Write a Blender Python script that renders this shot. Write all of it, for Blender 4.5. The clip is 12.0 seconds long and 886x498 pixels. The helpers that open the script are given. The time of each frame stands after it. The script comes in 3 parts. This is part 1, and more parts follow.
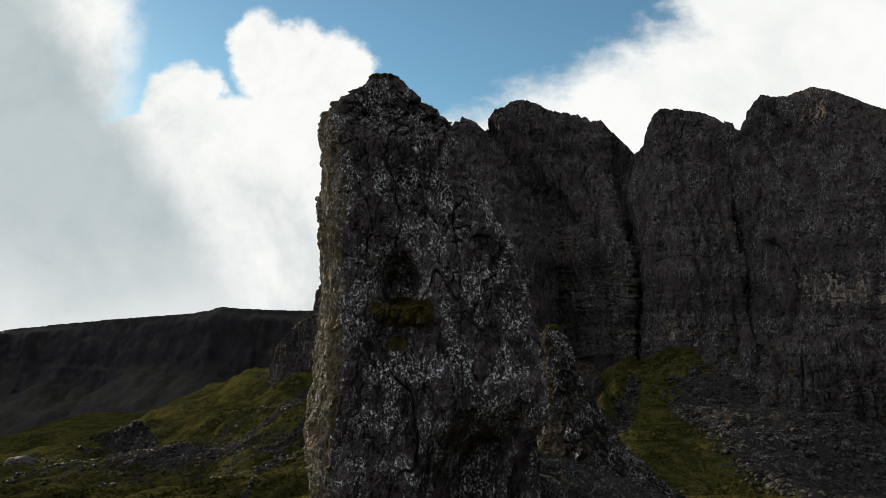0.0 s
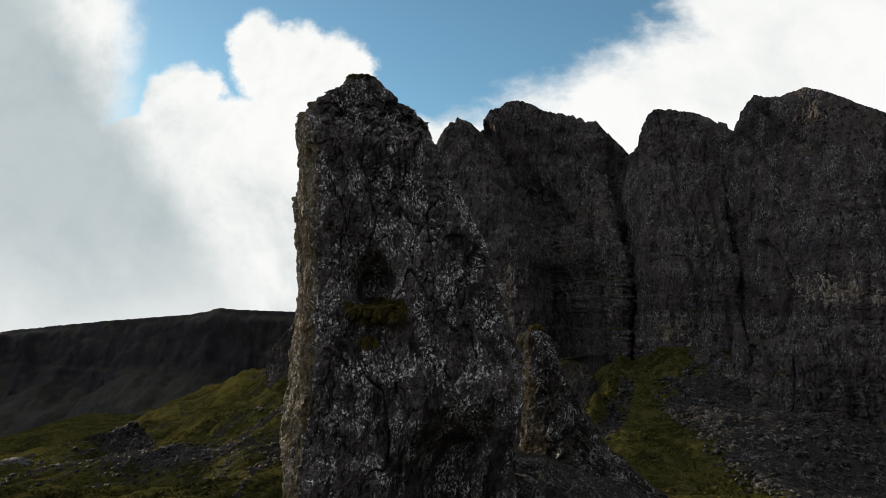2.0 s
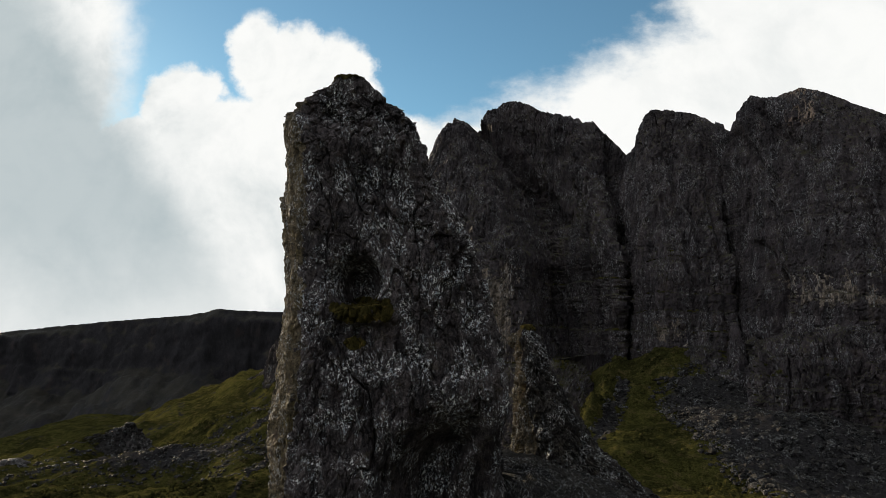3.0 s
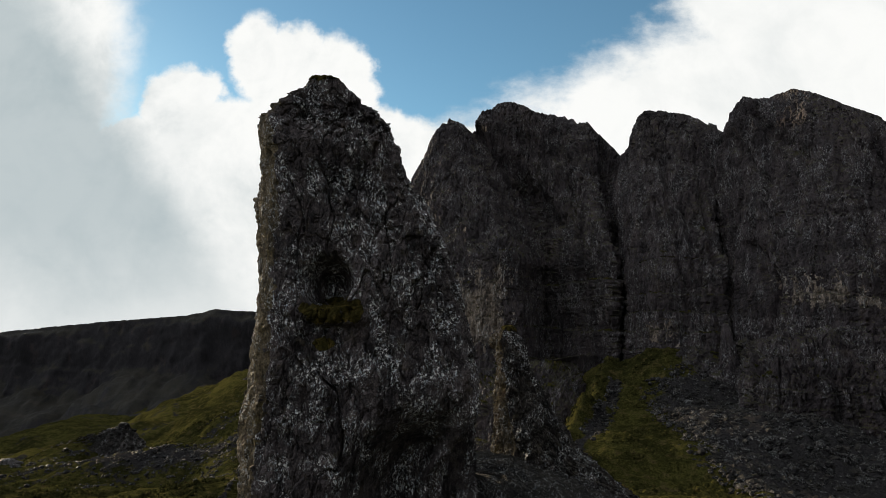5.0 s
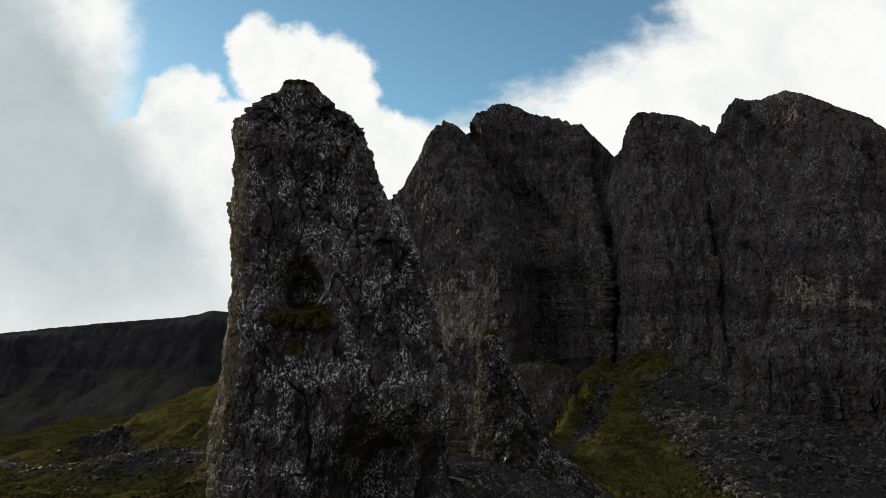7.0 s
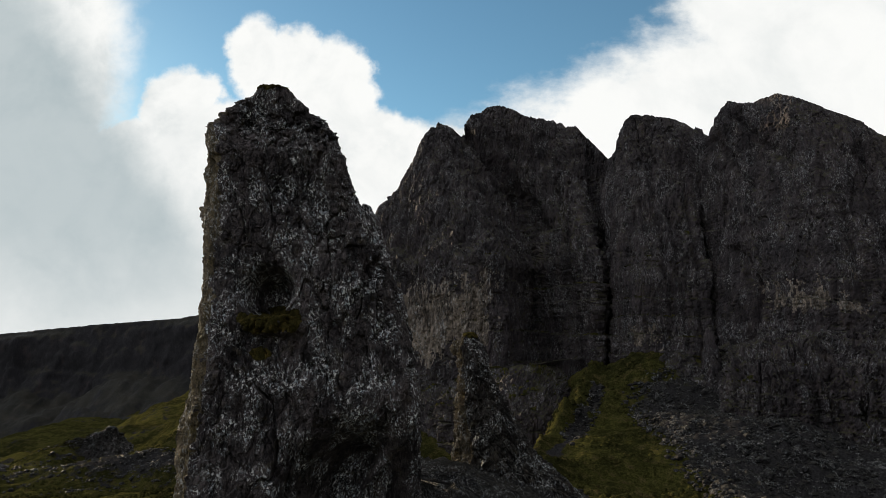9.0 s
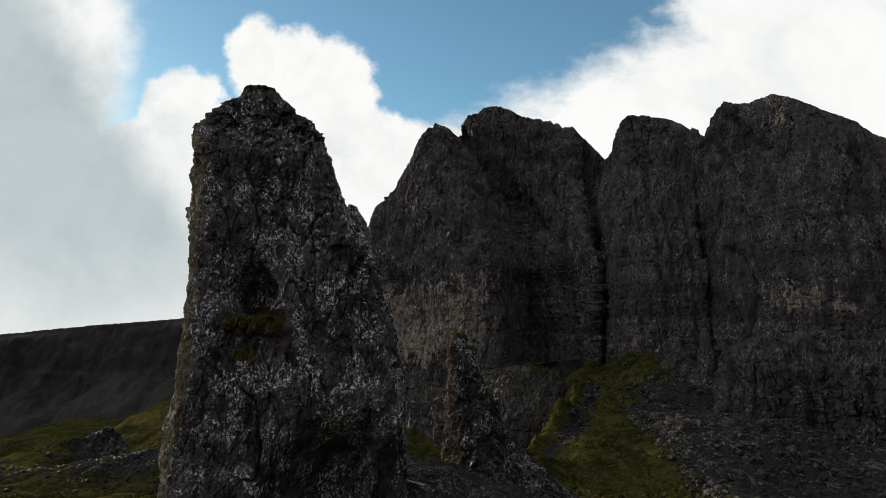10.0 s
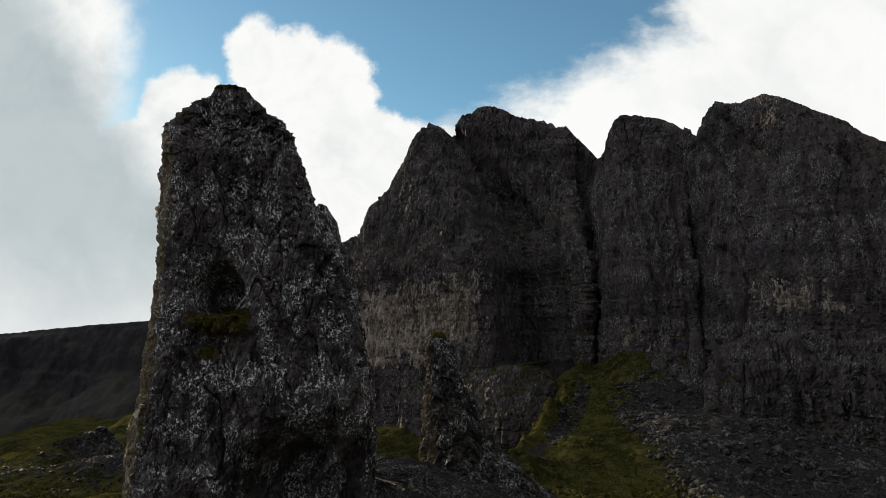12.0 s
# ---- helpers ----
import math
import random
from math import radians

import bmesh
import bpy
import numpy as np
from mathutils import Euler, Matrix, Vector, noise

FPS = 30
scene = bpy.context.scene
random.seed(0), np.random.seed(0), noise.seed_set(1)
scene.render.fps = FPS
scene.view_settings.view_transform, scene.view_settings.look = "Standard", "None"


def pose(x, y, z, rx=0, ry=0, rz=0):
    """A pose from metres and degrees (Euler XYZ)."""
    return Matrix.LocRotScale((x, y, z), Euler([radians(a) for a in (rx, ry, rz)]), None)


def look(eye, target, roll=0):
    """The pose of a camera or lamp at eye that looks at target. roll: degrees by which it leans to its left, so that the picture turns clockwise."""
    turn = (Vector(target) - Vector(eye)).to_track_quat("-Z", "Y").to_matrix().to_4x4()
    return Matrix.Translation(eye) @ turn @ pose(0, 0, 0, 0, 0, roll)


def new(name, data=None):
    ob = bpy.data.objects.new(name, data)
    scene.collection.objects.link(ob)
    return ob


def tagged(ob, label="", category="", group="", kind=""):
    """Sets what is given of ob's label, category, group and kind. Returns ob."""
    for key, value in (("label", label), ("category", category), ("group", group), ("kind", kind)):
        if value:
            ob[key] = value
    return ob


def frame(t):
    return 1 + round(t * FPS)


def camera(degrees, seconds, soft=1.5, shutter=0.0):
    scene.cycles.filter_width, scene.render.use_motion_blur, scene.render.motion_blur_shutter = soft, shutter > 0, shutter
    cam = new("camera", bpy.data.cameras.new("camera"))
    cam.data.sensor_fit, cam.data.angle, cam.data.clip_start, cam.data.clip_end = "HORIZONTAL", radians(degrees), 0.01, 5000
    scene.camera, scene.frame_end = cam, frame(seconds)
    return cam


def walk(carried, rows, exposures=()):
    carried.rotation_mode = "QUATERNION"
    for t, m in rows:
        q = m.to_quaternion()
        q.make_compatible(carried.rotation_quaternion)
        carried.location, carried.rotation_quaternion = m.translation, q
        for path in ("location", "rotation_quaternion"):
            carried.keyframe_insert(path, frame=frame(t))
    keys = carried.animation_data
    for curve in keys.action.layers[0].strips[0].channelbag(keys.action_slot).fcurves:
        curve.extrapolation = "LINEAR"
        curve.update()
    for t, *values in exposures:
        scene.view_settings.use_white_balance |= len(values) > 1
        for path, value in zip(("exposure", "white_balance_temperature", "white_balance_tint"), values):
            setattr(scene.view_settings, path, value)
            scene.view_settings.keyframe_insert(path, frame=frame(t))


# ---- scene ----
# ---- camera ----
cam = camera(67.3, 12.0, soft=0.5)
METRES, EYE, TILT, LEAN, TURN = 16.0, 30.0, 7.0, 0.0, 0.0
ROWS = [
    (0.0, 0.0, 0.0, 0.0, -0.0, 0.0, 0.0),
    (0.5, 0.0341, -0.0021, 0.0002, -0.01, 0.02, 0.03),
    (1.0, 0.0714, -0.0055, -0.002, -0.01, 0.05, 0.05),
    (1.5, 0.109, -0.0085, -0.005, -0.0, 0.06, 0.07),
    (2.0, 0.1469, -0.0119, -0.0065, -0.01, 0.08, 0.07),
    (2.5, 0.1845, -0.0158, -0.0087, -0.02, 0.12, 0.09),
    (3.0, 0.2221, -0.0179, -0.0117, -0.03, 0.14, 0.11),
    (5.0, 0.3834, -0.0245, -0.0096, -0.08, 0.18, 0.06),
    (5.5, 0.4253, -0.027, -0.0086, -0.1, 0.2, 0.07),
    (6.0, 0.466, -0.0288, -0.0078, -0.12, 0.21, 0.08),
    (6.5, 0.5064, -0.0295, -0.0011, -0.12, 0.23, 0.09),
    (7.0, 0.5474, -0.0279, 0.011, -0.13, 0.26, 0.1),
    (9.0, 0.7161, -0.0372, 0.0317, -0.17, 0.38, 0.02),
    (9.5, 0.7597, -0.0409, 0.0323, -0.18, 0.4, 0.02),
    (10.0, 0.8027, -0.0445, 0.0311, -0.2, 0.42, 0.03),
    (10.5, 0.8487, -0.0473, 0.0302, -0.21, 0.41, -0.0),
    (11.0, 0.897, -0.0493, 0.0314, -0.21, 0.42, 0.02),
    (11.5, 0.9448, -0.0531, 0.0287, -0.22, 0.42, 0.04),
    (12.0, 0.9934, -0.0543, 0.0272, -0.23, 0.41, 0.04),
]
walk(cam, [(t, pose(0, 0, EYE, TILT, LEAN, TURN) @ pose(METRES * x, METRES * y, METRES * z, 90 + pitch, roll, yaw)) for t, x, y, z, yaw, pitch, roll in ROWS])

# ---- sky, sun and exposure ----
SUN_FROM = Vector((-0.69, 0.70, 0.205)).normalized()


class Net:
    """Short hand for node trees."""

    def __init__(self, tree):
        self.tree = tree
        tree.nodes.clear()

    def node(self, kind):
        return self.tree.nodes.new(kind)

    def link(self, a, b):
        self.tree.links.new(a, b)

    def put(self, socket, value):
        if isinstance(value, bpy.types.NodeSocket):
            self.link(value, socket)
        else:
            socket.default_value = value

    def math(self, op, a, b=0.0, clamp=False):
        n = self.node("ShaderNodeMath")
        n.operation, n.use_clamp = op, clamp
        self.put(n.inputs[0], a)
        self.put(n.inputs[1], b)
        return n.outputs[0]

    def vmath(self, op, a, b):
        n = self.node("ShaderNodeVectorMath")
        n.operation = op
        self.put(n.inputs[0], a)
        self.put(n.inputs[1], b)
        return n.outputs["Value"] if op in ("LENGTH", "DOT_PRODUCT", "DISTANCE") else n.outputs["Vector"]

    def smooth(self, x, lo, hi, a=0.0, b=1.0):
        n = self.node("ShaderNodeMapRange")
        n.interpolation_type = "SMOOTHSTEP"
        self.put(n.inputs["Value"], x)
        n.inputs["From Min"].default_value, n.inputs["From Max"].default_value = lo, hi
        n.inputs["To Min"].default_value, n.inputs["To Max"].default_value = a, b
        return n.outputs["Result"]

    def noise(self, vec, scale, detail=4.0, rough=0.55, distort=0.0, out="Fac"):
        n = self.node("ShaderNodeTexNoise")
        self.put(n.inputs["Vector"], vec)
        n.inputs["Scale"].default_value, n.inputs["Detail"].default_value = scale, detail
        n.inputs["Roughness"].default_value, n.inputs["Distortion"].default_value = rough, distort
        return n.outputs[out]

    def mix(self, fac, a, b, blend="MIX"):
        n = self.node("ShaderNodeMix")
        n.data_type, n.blend_type = "RGBA", blend
        self.put(n.inputs[0], fac)
        for socket, value in ((n.inputs[6], a), (n.inputs[7], b)):
            self.put(socket, (*value, 1.0) if isinstance(value, tuple) and len(value) == 3 else value)
        return n.outputs[2]


def build_world():
    world = bpy.data.worlds.new("sky")
    scene.world = world
    world.use_nodes = True
    g = Net(world.node_tree)
    sky = g.node("ShaderNodeTexSky")
    sky.sky_type, sky.sun_disc = "NISHITA", False
    sky.sun_elevation = math.asin(SUN_FROM.z)
    sky.sun_rotation = math.atan2(SUN_FROM.x, SUN_FROM.y)
    sky.altitude, sky.air_density, sky.dust_density, sky.ozone_density = 400.0, 1.0, 0.4, 2.0
    blue = g.node("ShaderNodeBackground")
    tint = g.mix(1.0, sky.outputs["Color"], (0.80, 1.03, 0.99), "MULTIPLY")
    g.link(tint, blue.inputs["Color"])
    blue.inputs["Strength"].default_value = 0.15

    # direction, flattened onto the sheet that the clouds lie on
    way = g.node("ShaderNodeTexCoord").outputs["Generated"]
    sep = g.node("ShaderNodeSeparateXYZ")
    g.link(way, sep.inputs[0])
    ahead = g.math("MAXIMUM", g.math("ABSOLUTE", sep.outputs[1]), 0.12)
    flat = g.node("ShaderNodeCombineXYZ")
    g.link(g.math("DIVIDE", sep.outputs[0], ahead), flat.inputs[0])
    g.link(g.math("DIVIDE", sep.outputs[2], ahead), flat.inputs[1])
    flat = flat.outputs[0]
    # billows: large, middle and small puffs bend the outlines
    bend = g.vmath("SUBTRACT", g.noise(flat, 5.5, 6.0, 0.58, out="Color"), (0.5, 0.5, 0.5))
    fine = g.vmath("SUBTRACT", g.noise(flat, 22.0, 5.0, 0.6, out="Color"), (0.5, 0.5, 0.5))
    bent = g.vmath("ADD", flat, g.vmath("MULTIPLY", bend, (0.060, 0.060, 0.0)))
    bent = g.vmath("ADD", bent, g.vmath("MULTIPLY", fine, (0.036, 0.036, 0.0)))
    tiny = g.vmath("SUBTRACT", g.noise(flat, 70.0, 4.0, 0.6, out="Color"), (0.5, 0.5, 0.5))
    bent = g.vmath("ADD", bent, g.vmath("MULTIPLY", tiny, (0.011, 0.011, 0.0)))

    def puff(x, y, rx, ry):
        off = g.vmath("MULTIPLY", g.vmath("SUBTRACT", bent, (x, y, 0.0)), (1.0 / rx, 1.0 / ry, 0.0))
        return g.math("MULTIPLY", g.math("SUBTRACT", 1.0, g.vmath("LENGTH", off, (0, 0, 0))), min(rx, ry))

    heaps = [(-0.405, 0.355, 0.065, 0.068), (-0.29, 0.43, 0.055, 0.08), (-0.235, 0.40, 0.08, 0.092), (-0.165, 0.385, 0.062, 0.09), (-0.14, 0.34, 0.045, 0.07),
             (-0.26, 0.12, 0.46, 0.25), (0.0, 0.06, 1.0, 0.265)]
    dense = None
    for heap in heaps:
        p = puff(*heap)
        dense = p if dense is None else g.math("MAXIMUM", dense, p)
    white = g.smooth(dense, -0.004, 0.014)
    white = g.math("MAXIMUM", white, g.smooth(puff(-0.88, 0.42, 0.40, 0.7), -0.025, 0.05))
    # the softer bank on the other side of the gap
    bank = g.math("SUBTRACT", g.vmath("DOT_PRODUCT", bent, (0.436, -0.90, 0.0)), -0.276)
    upright = g.math("SUBTRACT", g.vmath("DOT_PRODUCT", bent, (1.0, 0.06, 0.0)), 0.405)
    bank = g.math("MAXIMUM", bank, upright)
    wisp = g.noise(g.vmath("MULTIPLY", flat, (1.0, 1.6, 1.0)), 9.0, 7.0, 0.62)
    bank = g.smooth(g.math("ADD", bank, g.math("MULTIPLY", g.math("SUBTRACT", wisp, 0.5), 0.13)), -0.035, 0.045)
    # broken cloud over the rest of the sky
    rest = g.smooth(g.noise(way, 2.2, 6.0, 0.6), 0.30, 0.50)
    outside = g.smooth(sep.outputs[1], 0.62, 0.40)
    behind = g.smooth(sep.outputs[1], 0.30, -0.05)
    high = g.smooth(sep.outputs[2], 0.55, 0.70)
    rest = g.math("MULTIPLY", rest, g.math("MAXIMUM", outside, high))
    front = g.math("SUBTRACT", 1.0, behind)
    cover = g.math("MAXIMUM", g.math("MULTIPLY", front, g.math("MAXIMUM", white, bank)), rest, clamp=True)
    # bright billows, greyer bellies
    xy = g.node("ShaderNodeSeparateXYZ")
    g.link(bent, xy.inputs[0])
    slope = g.math("ADD", xy.outputs[0], g.math("MULTIPLY", xy.outputs[1], 0.69))
    grey = g.smooth(slope, -0.205, -0.33)
    grey = g.math("MULTIPLY", grey, g.smooth(xy.outputs[1], -0.04, 0.20, 0.35, 1.0))
    belly = g.smooth(g.noise(flat, 4.2, 7.0, 0.6, 0.3), 0.46, 0.70)
    puffs = g.smooth(g.noise(flat, 11.0, 6.0, 0.6, 0.4), 0.42, 0.66)
    soft = g.math("ADD", g.math("MULTIPLY", belly, 0.48), g.math("MULTIPLY", puffs, 0.14))
    soft = g.math("MULTIPLY", soft, g.smooth(xy.outputs[0], 0.55, 0.10, 0.45, 1.0))
    grey = g.math("MAXIMUM", g.math("ADD", g.math("MULTIPLY", grey, 0.82), g.math("MULTIPLY", soft, 0.3)), soft, clamp=True)
    shade = g.mix(grey, (0.97, 0.975, 0.955), (0.43, 0.505, 0.53))
    # the overcast that the clip turns its back on
    lee = g.math("MAXIMUM", behind, high, clamp=True)
    shade = g.mix(lee, shade, g.mix(g.noise(way, 3.0, 4.0, 0.6), (0.26, 0.275, 0.30), (0.54, 0.56, 0.59)))
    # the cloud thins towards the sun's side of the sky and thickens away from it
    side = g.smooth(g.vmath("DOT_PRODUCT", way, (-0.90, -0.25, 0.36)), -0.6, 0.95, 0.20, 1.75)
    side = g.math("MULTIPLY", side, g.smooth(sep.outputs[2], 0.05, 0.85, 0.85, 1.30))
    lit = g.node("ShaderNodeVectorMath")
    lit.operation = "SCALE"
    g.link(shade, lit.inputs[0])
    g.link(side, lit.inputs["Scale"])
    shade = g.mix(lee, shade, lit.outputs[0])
    cloud = g.node("ShaderNodeBackground")
    g.link(shade, cloud.inputs["Color"])
    cloud.inputs["Strength"].default_value = 1.0
    both = g.node("ShaderNodeMixShader")
    g.link(cover, both.inputs[0])
    g.link(blue.outputs[0], both.inputs[1])
    g.link(cloud.outputs[0], both.inputs[2])
    out = g.node("ShaderNodeOutputWorld")
    g.link(both.outputs[0], out.inputs[0])


build_world()
sun = new("sun", bpy.data.lights.new("sun", "SUN"))
sun.data.energy, sun.data.angle, sun.data.color = 5.6, radians(1.5), (1.0, 0.80, 0.54)
sun.matrix_world = look(SUN_FROM * 300, (0, 0, 0))


# ---- materials ----
def stone(name, dark, light, lichen=0.0, warm=0.0, grain=1.0, streak=0.35, bump=0.6, grass=0.0, fleck=3.2, bands=0.22, drawn=0.7, speck=1.0):
    """Weathered basalt: mottled greys, pale flecks for lichen and painted glints, rusty and mossy stains, grain that
    runs upward, grass where it lies flat.
    """
    mat = bpy.data.materials.new(name)
    mat.use_nodes = True
    g = Net(mat.node_tree)
    co = g.node("ShaderNodeTexCoord").outputs["Object"]
    tall = g.vmath("MULTIPLY", co, (1.0, 1.0, streak))
    coarse = g.noise(tall, 0.16 / grain, 6.0, 0.62)
    middle = g.noise(tall, 1.1 / grain, 5.0, 0.65)
    small = g.noise(co, 5.0 / grain, 4.0, 0.68)
    beds = g.noise(g.vmath("MULTIPLY", co, (0.10, 0.10, 1.0)), 0.22 / grain, 4.0, 0.6)
    strokes = g.noise(g.vmath("MULTIPLY", co, (1.0, 1.0, streak * 0.5)), 2.4 / grain, 4.0, 0.7)
    tone = g.math("ADD", g.math("MULTIPLY", coarse, 0.30), g.math("MULTIPLY", middle, 0.30))
    tone = g.math("ADD", tone, g.math("ADD", g.math("MULTIPLY", beds, 0.15), g.math("MULTIPLY", strokes, 0.25)))
    col = g.mix(g.smooth(tone, 0.42, 0.60), dark, light)
    col = g.mix(g.smooth(small, 0.38, 0.68), g.mix(1.0, col, (1 - 0.4 * speck,) * 3, "MULTIPLY"), g.mix(1.0, col, (1 + 0.7 * speck, 1 + 0.65 * speck, 1 + 0.6 * speck), "MULTIPLY"))
    rust = g.smooth(g.noise(tall, 0.32 / grain, 4.0, 0.6), 0.56, 0.70)
    col = g.mix(g.math("MULTIPLY", rust, 0.25 + warm), col, (0.070, 0.050, 0.044))
    if warm:
        moss = g.smooth(g.noise(co, 0.55 / grain, 5.0, 0.65), 0.55, 0.68)
        col = g.mix(g.math("MULTIPLY", moss, warm), col, (0.17, 0.13, 0.035))
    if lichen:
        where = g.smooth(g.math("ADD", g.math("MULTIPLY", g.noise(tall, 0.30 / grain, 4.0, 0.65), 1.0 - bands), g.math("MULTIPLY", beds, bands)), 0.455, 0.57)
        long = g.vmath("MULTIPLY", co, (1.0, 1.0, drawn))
        lichen_glints = g.smooth(g.noise(long, fleck * 1.15, 4.0, 0.74), 0.55, 0.572)
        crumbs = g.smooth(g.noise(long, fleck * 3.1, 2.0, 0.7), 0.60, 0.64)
        lichen_glints = g.math("MAXIMUM", lichen_glints, g.math("MULTIPLY", crumbs, 0.9))
        # brighter than plain lichen: the glint of lit specks is in this colour
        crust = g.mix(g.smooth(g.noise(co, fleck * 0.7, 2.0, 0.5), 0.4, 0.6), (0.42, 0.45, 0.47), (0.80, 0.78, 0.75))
        col = g.mix(g.math("MULTIPLY", g.math("MULTIPLY", where, lichen_glints), lichen), col, crust)
    if grass:
        up = g.node("ShaderNodeSeparateXYZ")
        g.link(g.node("ShaderNodeNewGeometry").outputs["Normal"], up.inputs[0])
        flat = g.math("ADD", up.outputs[2], g.math("MULTIPLY", g.math("SUBTRACT", coarse, 0.5), 1.3))
        sward = g.mix(g.smooth(g.math("ADD", g.math("MULTIPLY", coarse, 0.5), g.math("MULTIPLY", small, 0.5)), 0.40, 0.60), (0.016, 0.016, 0.007), (0.046, 0.042, 0.015))
        col = g.mix(g.math("MULTIPLY", g.smooth(flat, 0.52, 0.72), grass), col, sward)
    rough = g.smooth(small, 0.2, 0.8, 0.55, 0.95)
    relief = g.math("ADD", g.math("MULTIPLY", middle, 0.4), g.math("ADD", g.math("MULTIPLY", small, 0.3), g.math("MULTIPLY", strokes, 0.4)))
    b = g.node("ShaderNodeBump")
    b.inputs["Strength"].default_value, b.inputs["Distance"].default_value = bump, 0.5 * grain
    g.link(relief, b.inputs["Height"])
    s = g.node("ShaderNodeBsdfPrincipled")
    g.link(col, s.inputs["Base Color"])
    g.link(rough, s.inputs["Roughness"])
    s.inputs["Specular IOR Level"].default_value = 0.18
    g.link(b.outputs[0], s.inputs["Normal"])
    out = g.node("ShaderNodeOutputMaterial")
    g.link(s.outputs[0], out.inputs[0])
    return mat


def turf(name, a, b_, c, grain=1.0, scree=False):
    """Rough hill grass: tussocks, dead straw and peat; with the 'scree' attribute, bare stones show through."""
    mat = bpy.data.materials.new(name)
    mat.use_nodes = True
    g = Net(mat.node_tree)
    co = g.node("ShaderNodeTexCoord").outputs["Object"]
    big = g.noise(co, 0.045 / grain, 5.0, 0.6)
    mid = g.noise(co, 0.35 / grain, 5.0, 0.65)
    fine = g.noise(co, 2.3 / grain, 4.0, 0.7)
    col = g.mix(g.smooth(g.math("ADD", g.math("MULTIPLY", big, 0.6), g.math("MULTIPLY", mid, 0.4)), 0.40, 0.60), a, b_)
    col = g.mix(g.smooth(mid, 0.50, 0.72), col, c)
    col = g.mix(g.smooth(fine, 0.38, 0.64), g.mix(1.0, col, (0.42, 0.43, 0.45), "MULTIPLY"), g.mix(1.0, col, (1.15, 1.15, 1.1), "MULTIPLY"))
    relief = g.math("ADD", g.math("MULTIPLY", mid, 0.6), g.math("MULTIPLY", fine, 0.4))
    if scree:
        at = g.node("ShaderNodeAttribute")
        at.attribute_name = "scree"
        at = at.outputs["Fac"]
        pick = g.math("ADD", at, g.math("MULTIPLY", g.math("SUBTRACT", g.noise(co, 0.22, 6.0, 0.7), 0.5), 1.6))
        pick = g.smooth(pick, 0.42, 0.58)
        rock = g.mix(g.smooth(fine, 0.3, 0.7), (0.010, 0.0095, 0.0095), (0.042, 0.039, 0.039))
        col = g.mix(pick, col, rock)
    b = g.node("ShaderNodeBump")
    b.inputs["Strength"].default_value, b.inputs["Distance"].default_value = 0.8, 0.8 * grain
    g.link(relief, b.inputs["Height"])
    s = g.node("ShaderNodeBsdfPrincipled")
    g.link(col, s.inputs["Base Color"])
    s.inputs["Roughness"].default_value = 0.95
    s.inputs["Specular IOR Level"].default_value = 0.0
    g.link(b.outputs[0], s.inputs["Normal"])
    out = g.node("ShaderNodeOutputMaterial")
    g.link(s.outputs[0], out.inputs[0])
    return mat


ROCK_NEAR = stone("lichened_basalt", (0.0145, 0.0124, 0.0132), (0.100, 0.084, 0.084), lichen=1.0, warm=0.13, grain=0.6, streak=0.55, bump=1.0, fleck=3.6)
ROCK_WARM = stone("ochre_basalt", (0.012, 0.0105, 0.0106), (0.056, 0.048, 0.045), lichen=0.9, warm=0.12, grain=0.6, streak=0.6, bump=1.0, grass=0.3, fleck=3.6)
# ochre lichen, brightened and gilded so that flanks look sunlit
ROCK_SUN_OCHRE = stone("sunlit_ochre_lichened_basalt", (0.032, 0.0262, 0.0165), (0.160, 0.125, 0.076), lichen=0.5, warm=0.35, grain=0.6, streak=0.5, bump=1.0, fleck=3.6)
ROCK_DARK = stone("dark_basalt", (0.0085, 0.0078, 0.0082), (0.026, 0.0232, 0.0242), lichen=0.3, warm=0.03, grain=0.8, streak=0.8, bump=1.0, grass=0.2, fleck=3.0)
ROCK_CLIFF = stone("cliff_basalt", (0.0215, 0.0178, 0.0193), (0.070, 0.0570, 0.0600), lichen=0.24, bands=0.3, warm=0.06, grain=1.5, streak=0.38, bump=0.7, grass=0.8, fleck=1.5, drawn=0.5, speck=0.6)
# basalt raised in tone to pass for a sunlit face; also used for scars
ROCK_PALE_LIT = stone("pale_sunlit_basalt", (0.036, 0.0300, 0.0265), (0.300, 0.245, 0.200), lichen=0.35, warm=0.08, grain=1.4, streak=0.30, bump=0.8, grass=0.7, fleck=1.1, drawn=0.4, speck=0.8)
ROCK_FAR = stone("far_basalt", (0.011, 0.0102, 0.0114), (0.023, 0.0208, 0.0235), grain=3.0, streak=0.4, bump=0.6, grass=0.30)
ROCK_CRAG = stone("crag_basalt", (0.030, 0.0275, 0.0285), (0.140, 0.128, 0.127), lichen=0.6, warm=0.05, grain=1.0, streak=0.5, bump=1.0, grass=0.25, fleck=1.6)
GRASS = turf("hill_grass", (0.025, 0.025, 0.009), (0.072, 0.067, 0.019), (0.082, 0.063, 0.027), scree=True)
MOSS = turf("moss", (0.034, 0.029, 0.010), (0.085, 0.069, 0.021), (0.11, 0.076, 0.024), grain=0.2)


# ---- noise on arrays ----
def mixed(i, j, k, seed):
    """A well stirred whole number for each lattice point."""
    h = (i * 374761393 + j * 668265263 + k * 2147483647 + seed * 974634777) & 0xFFFFFFFF
    h = ((h ^ (h >> 13)) * 1274126177) & 0xFFFFFFFF
    h = ((h ^ (h >> 16)) * 2246822519) & 0xFFFFFFFF
    return h ^ (h >> 15)


def hashed(i, j, k, seed):
    return (mixed(i, j, k, seed) & 0xFFFFFF) / float(0xFFFFFF)


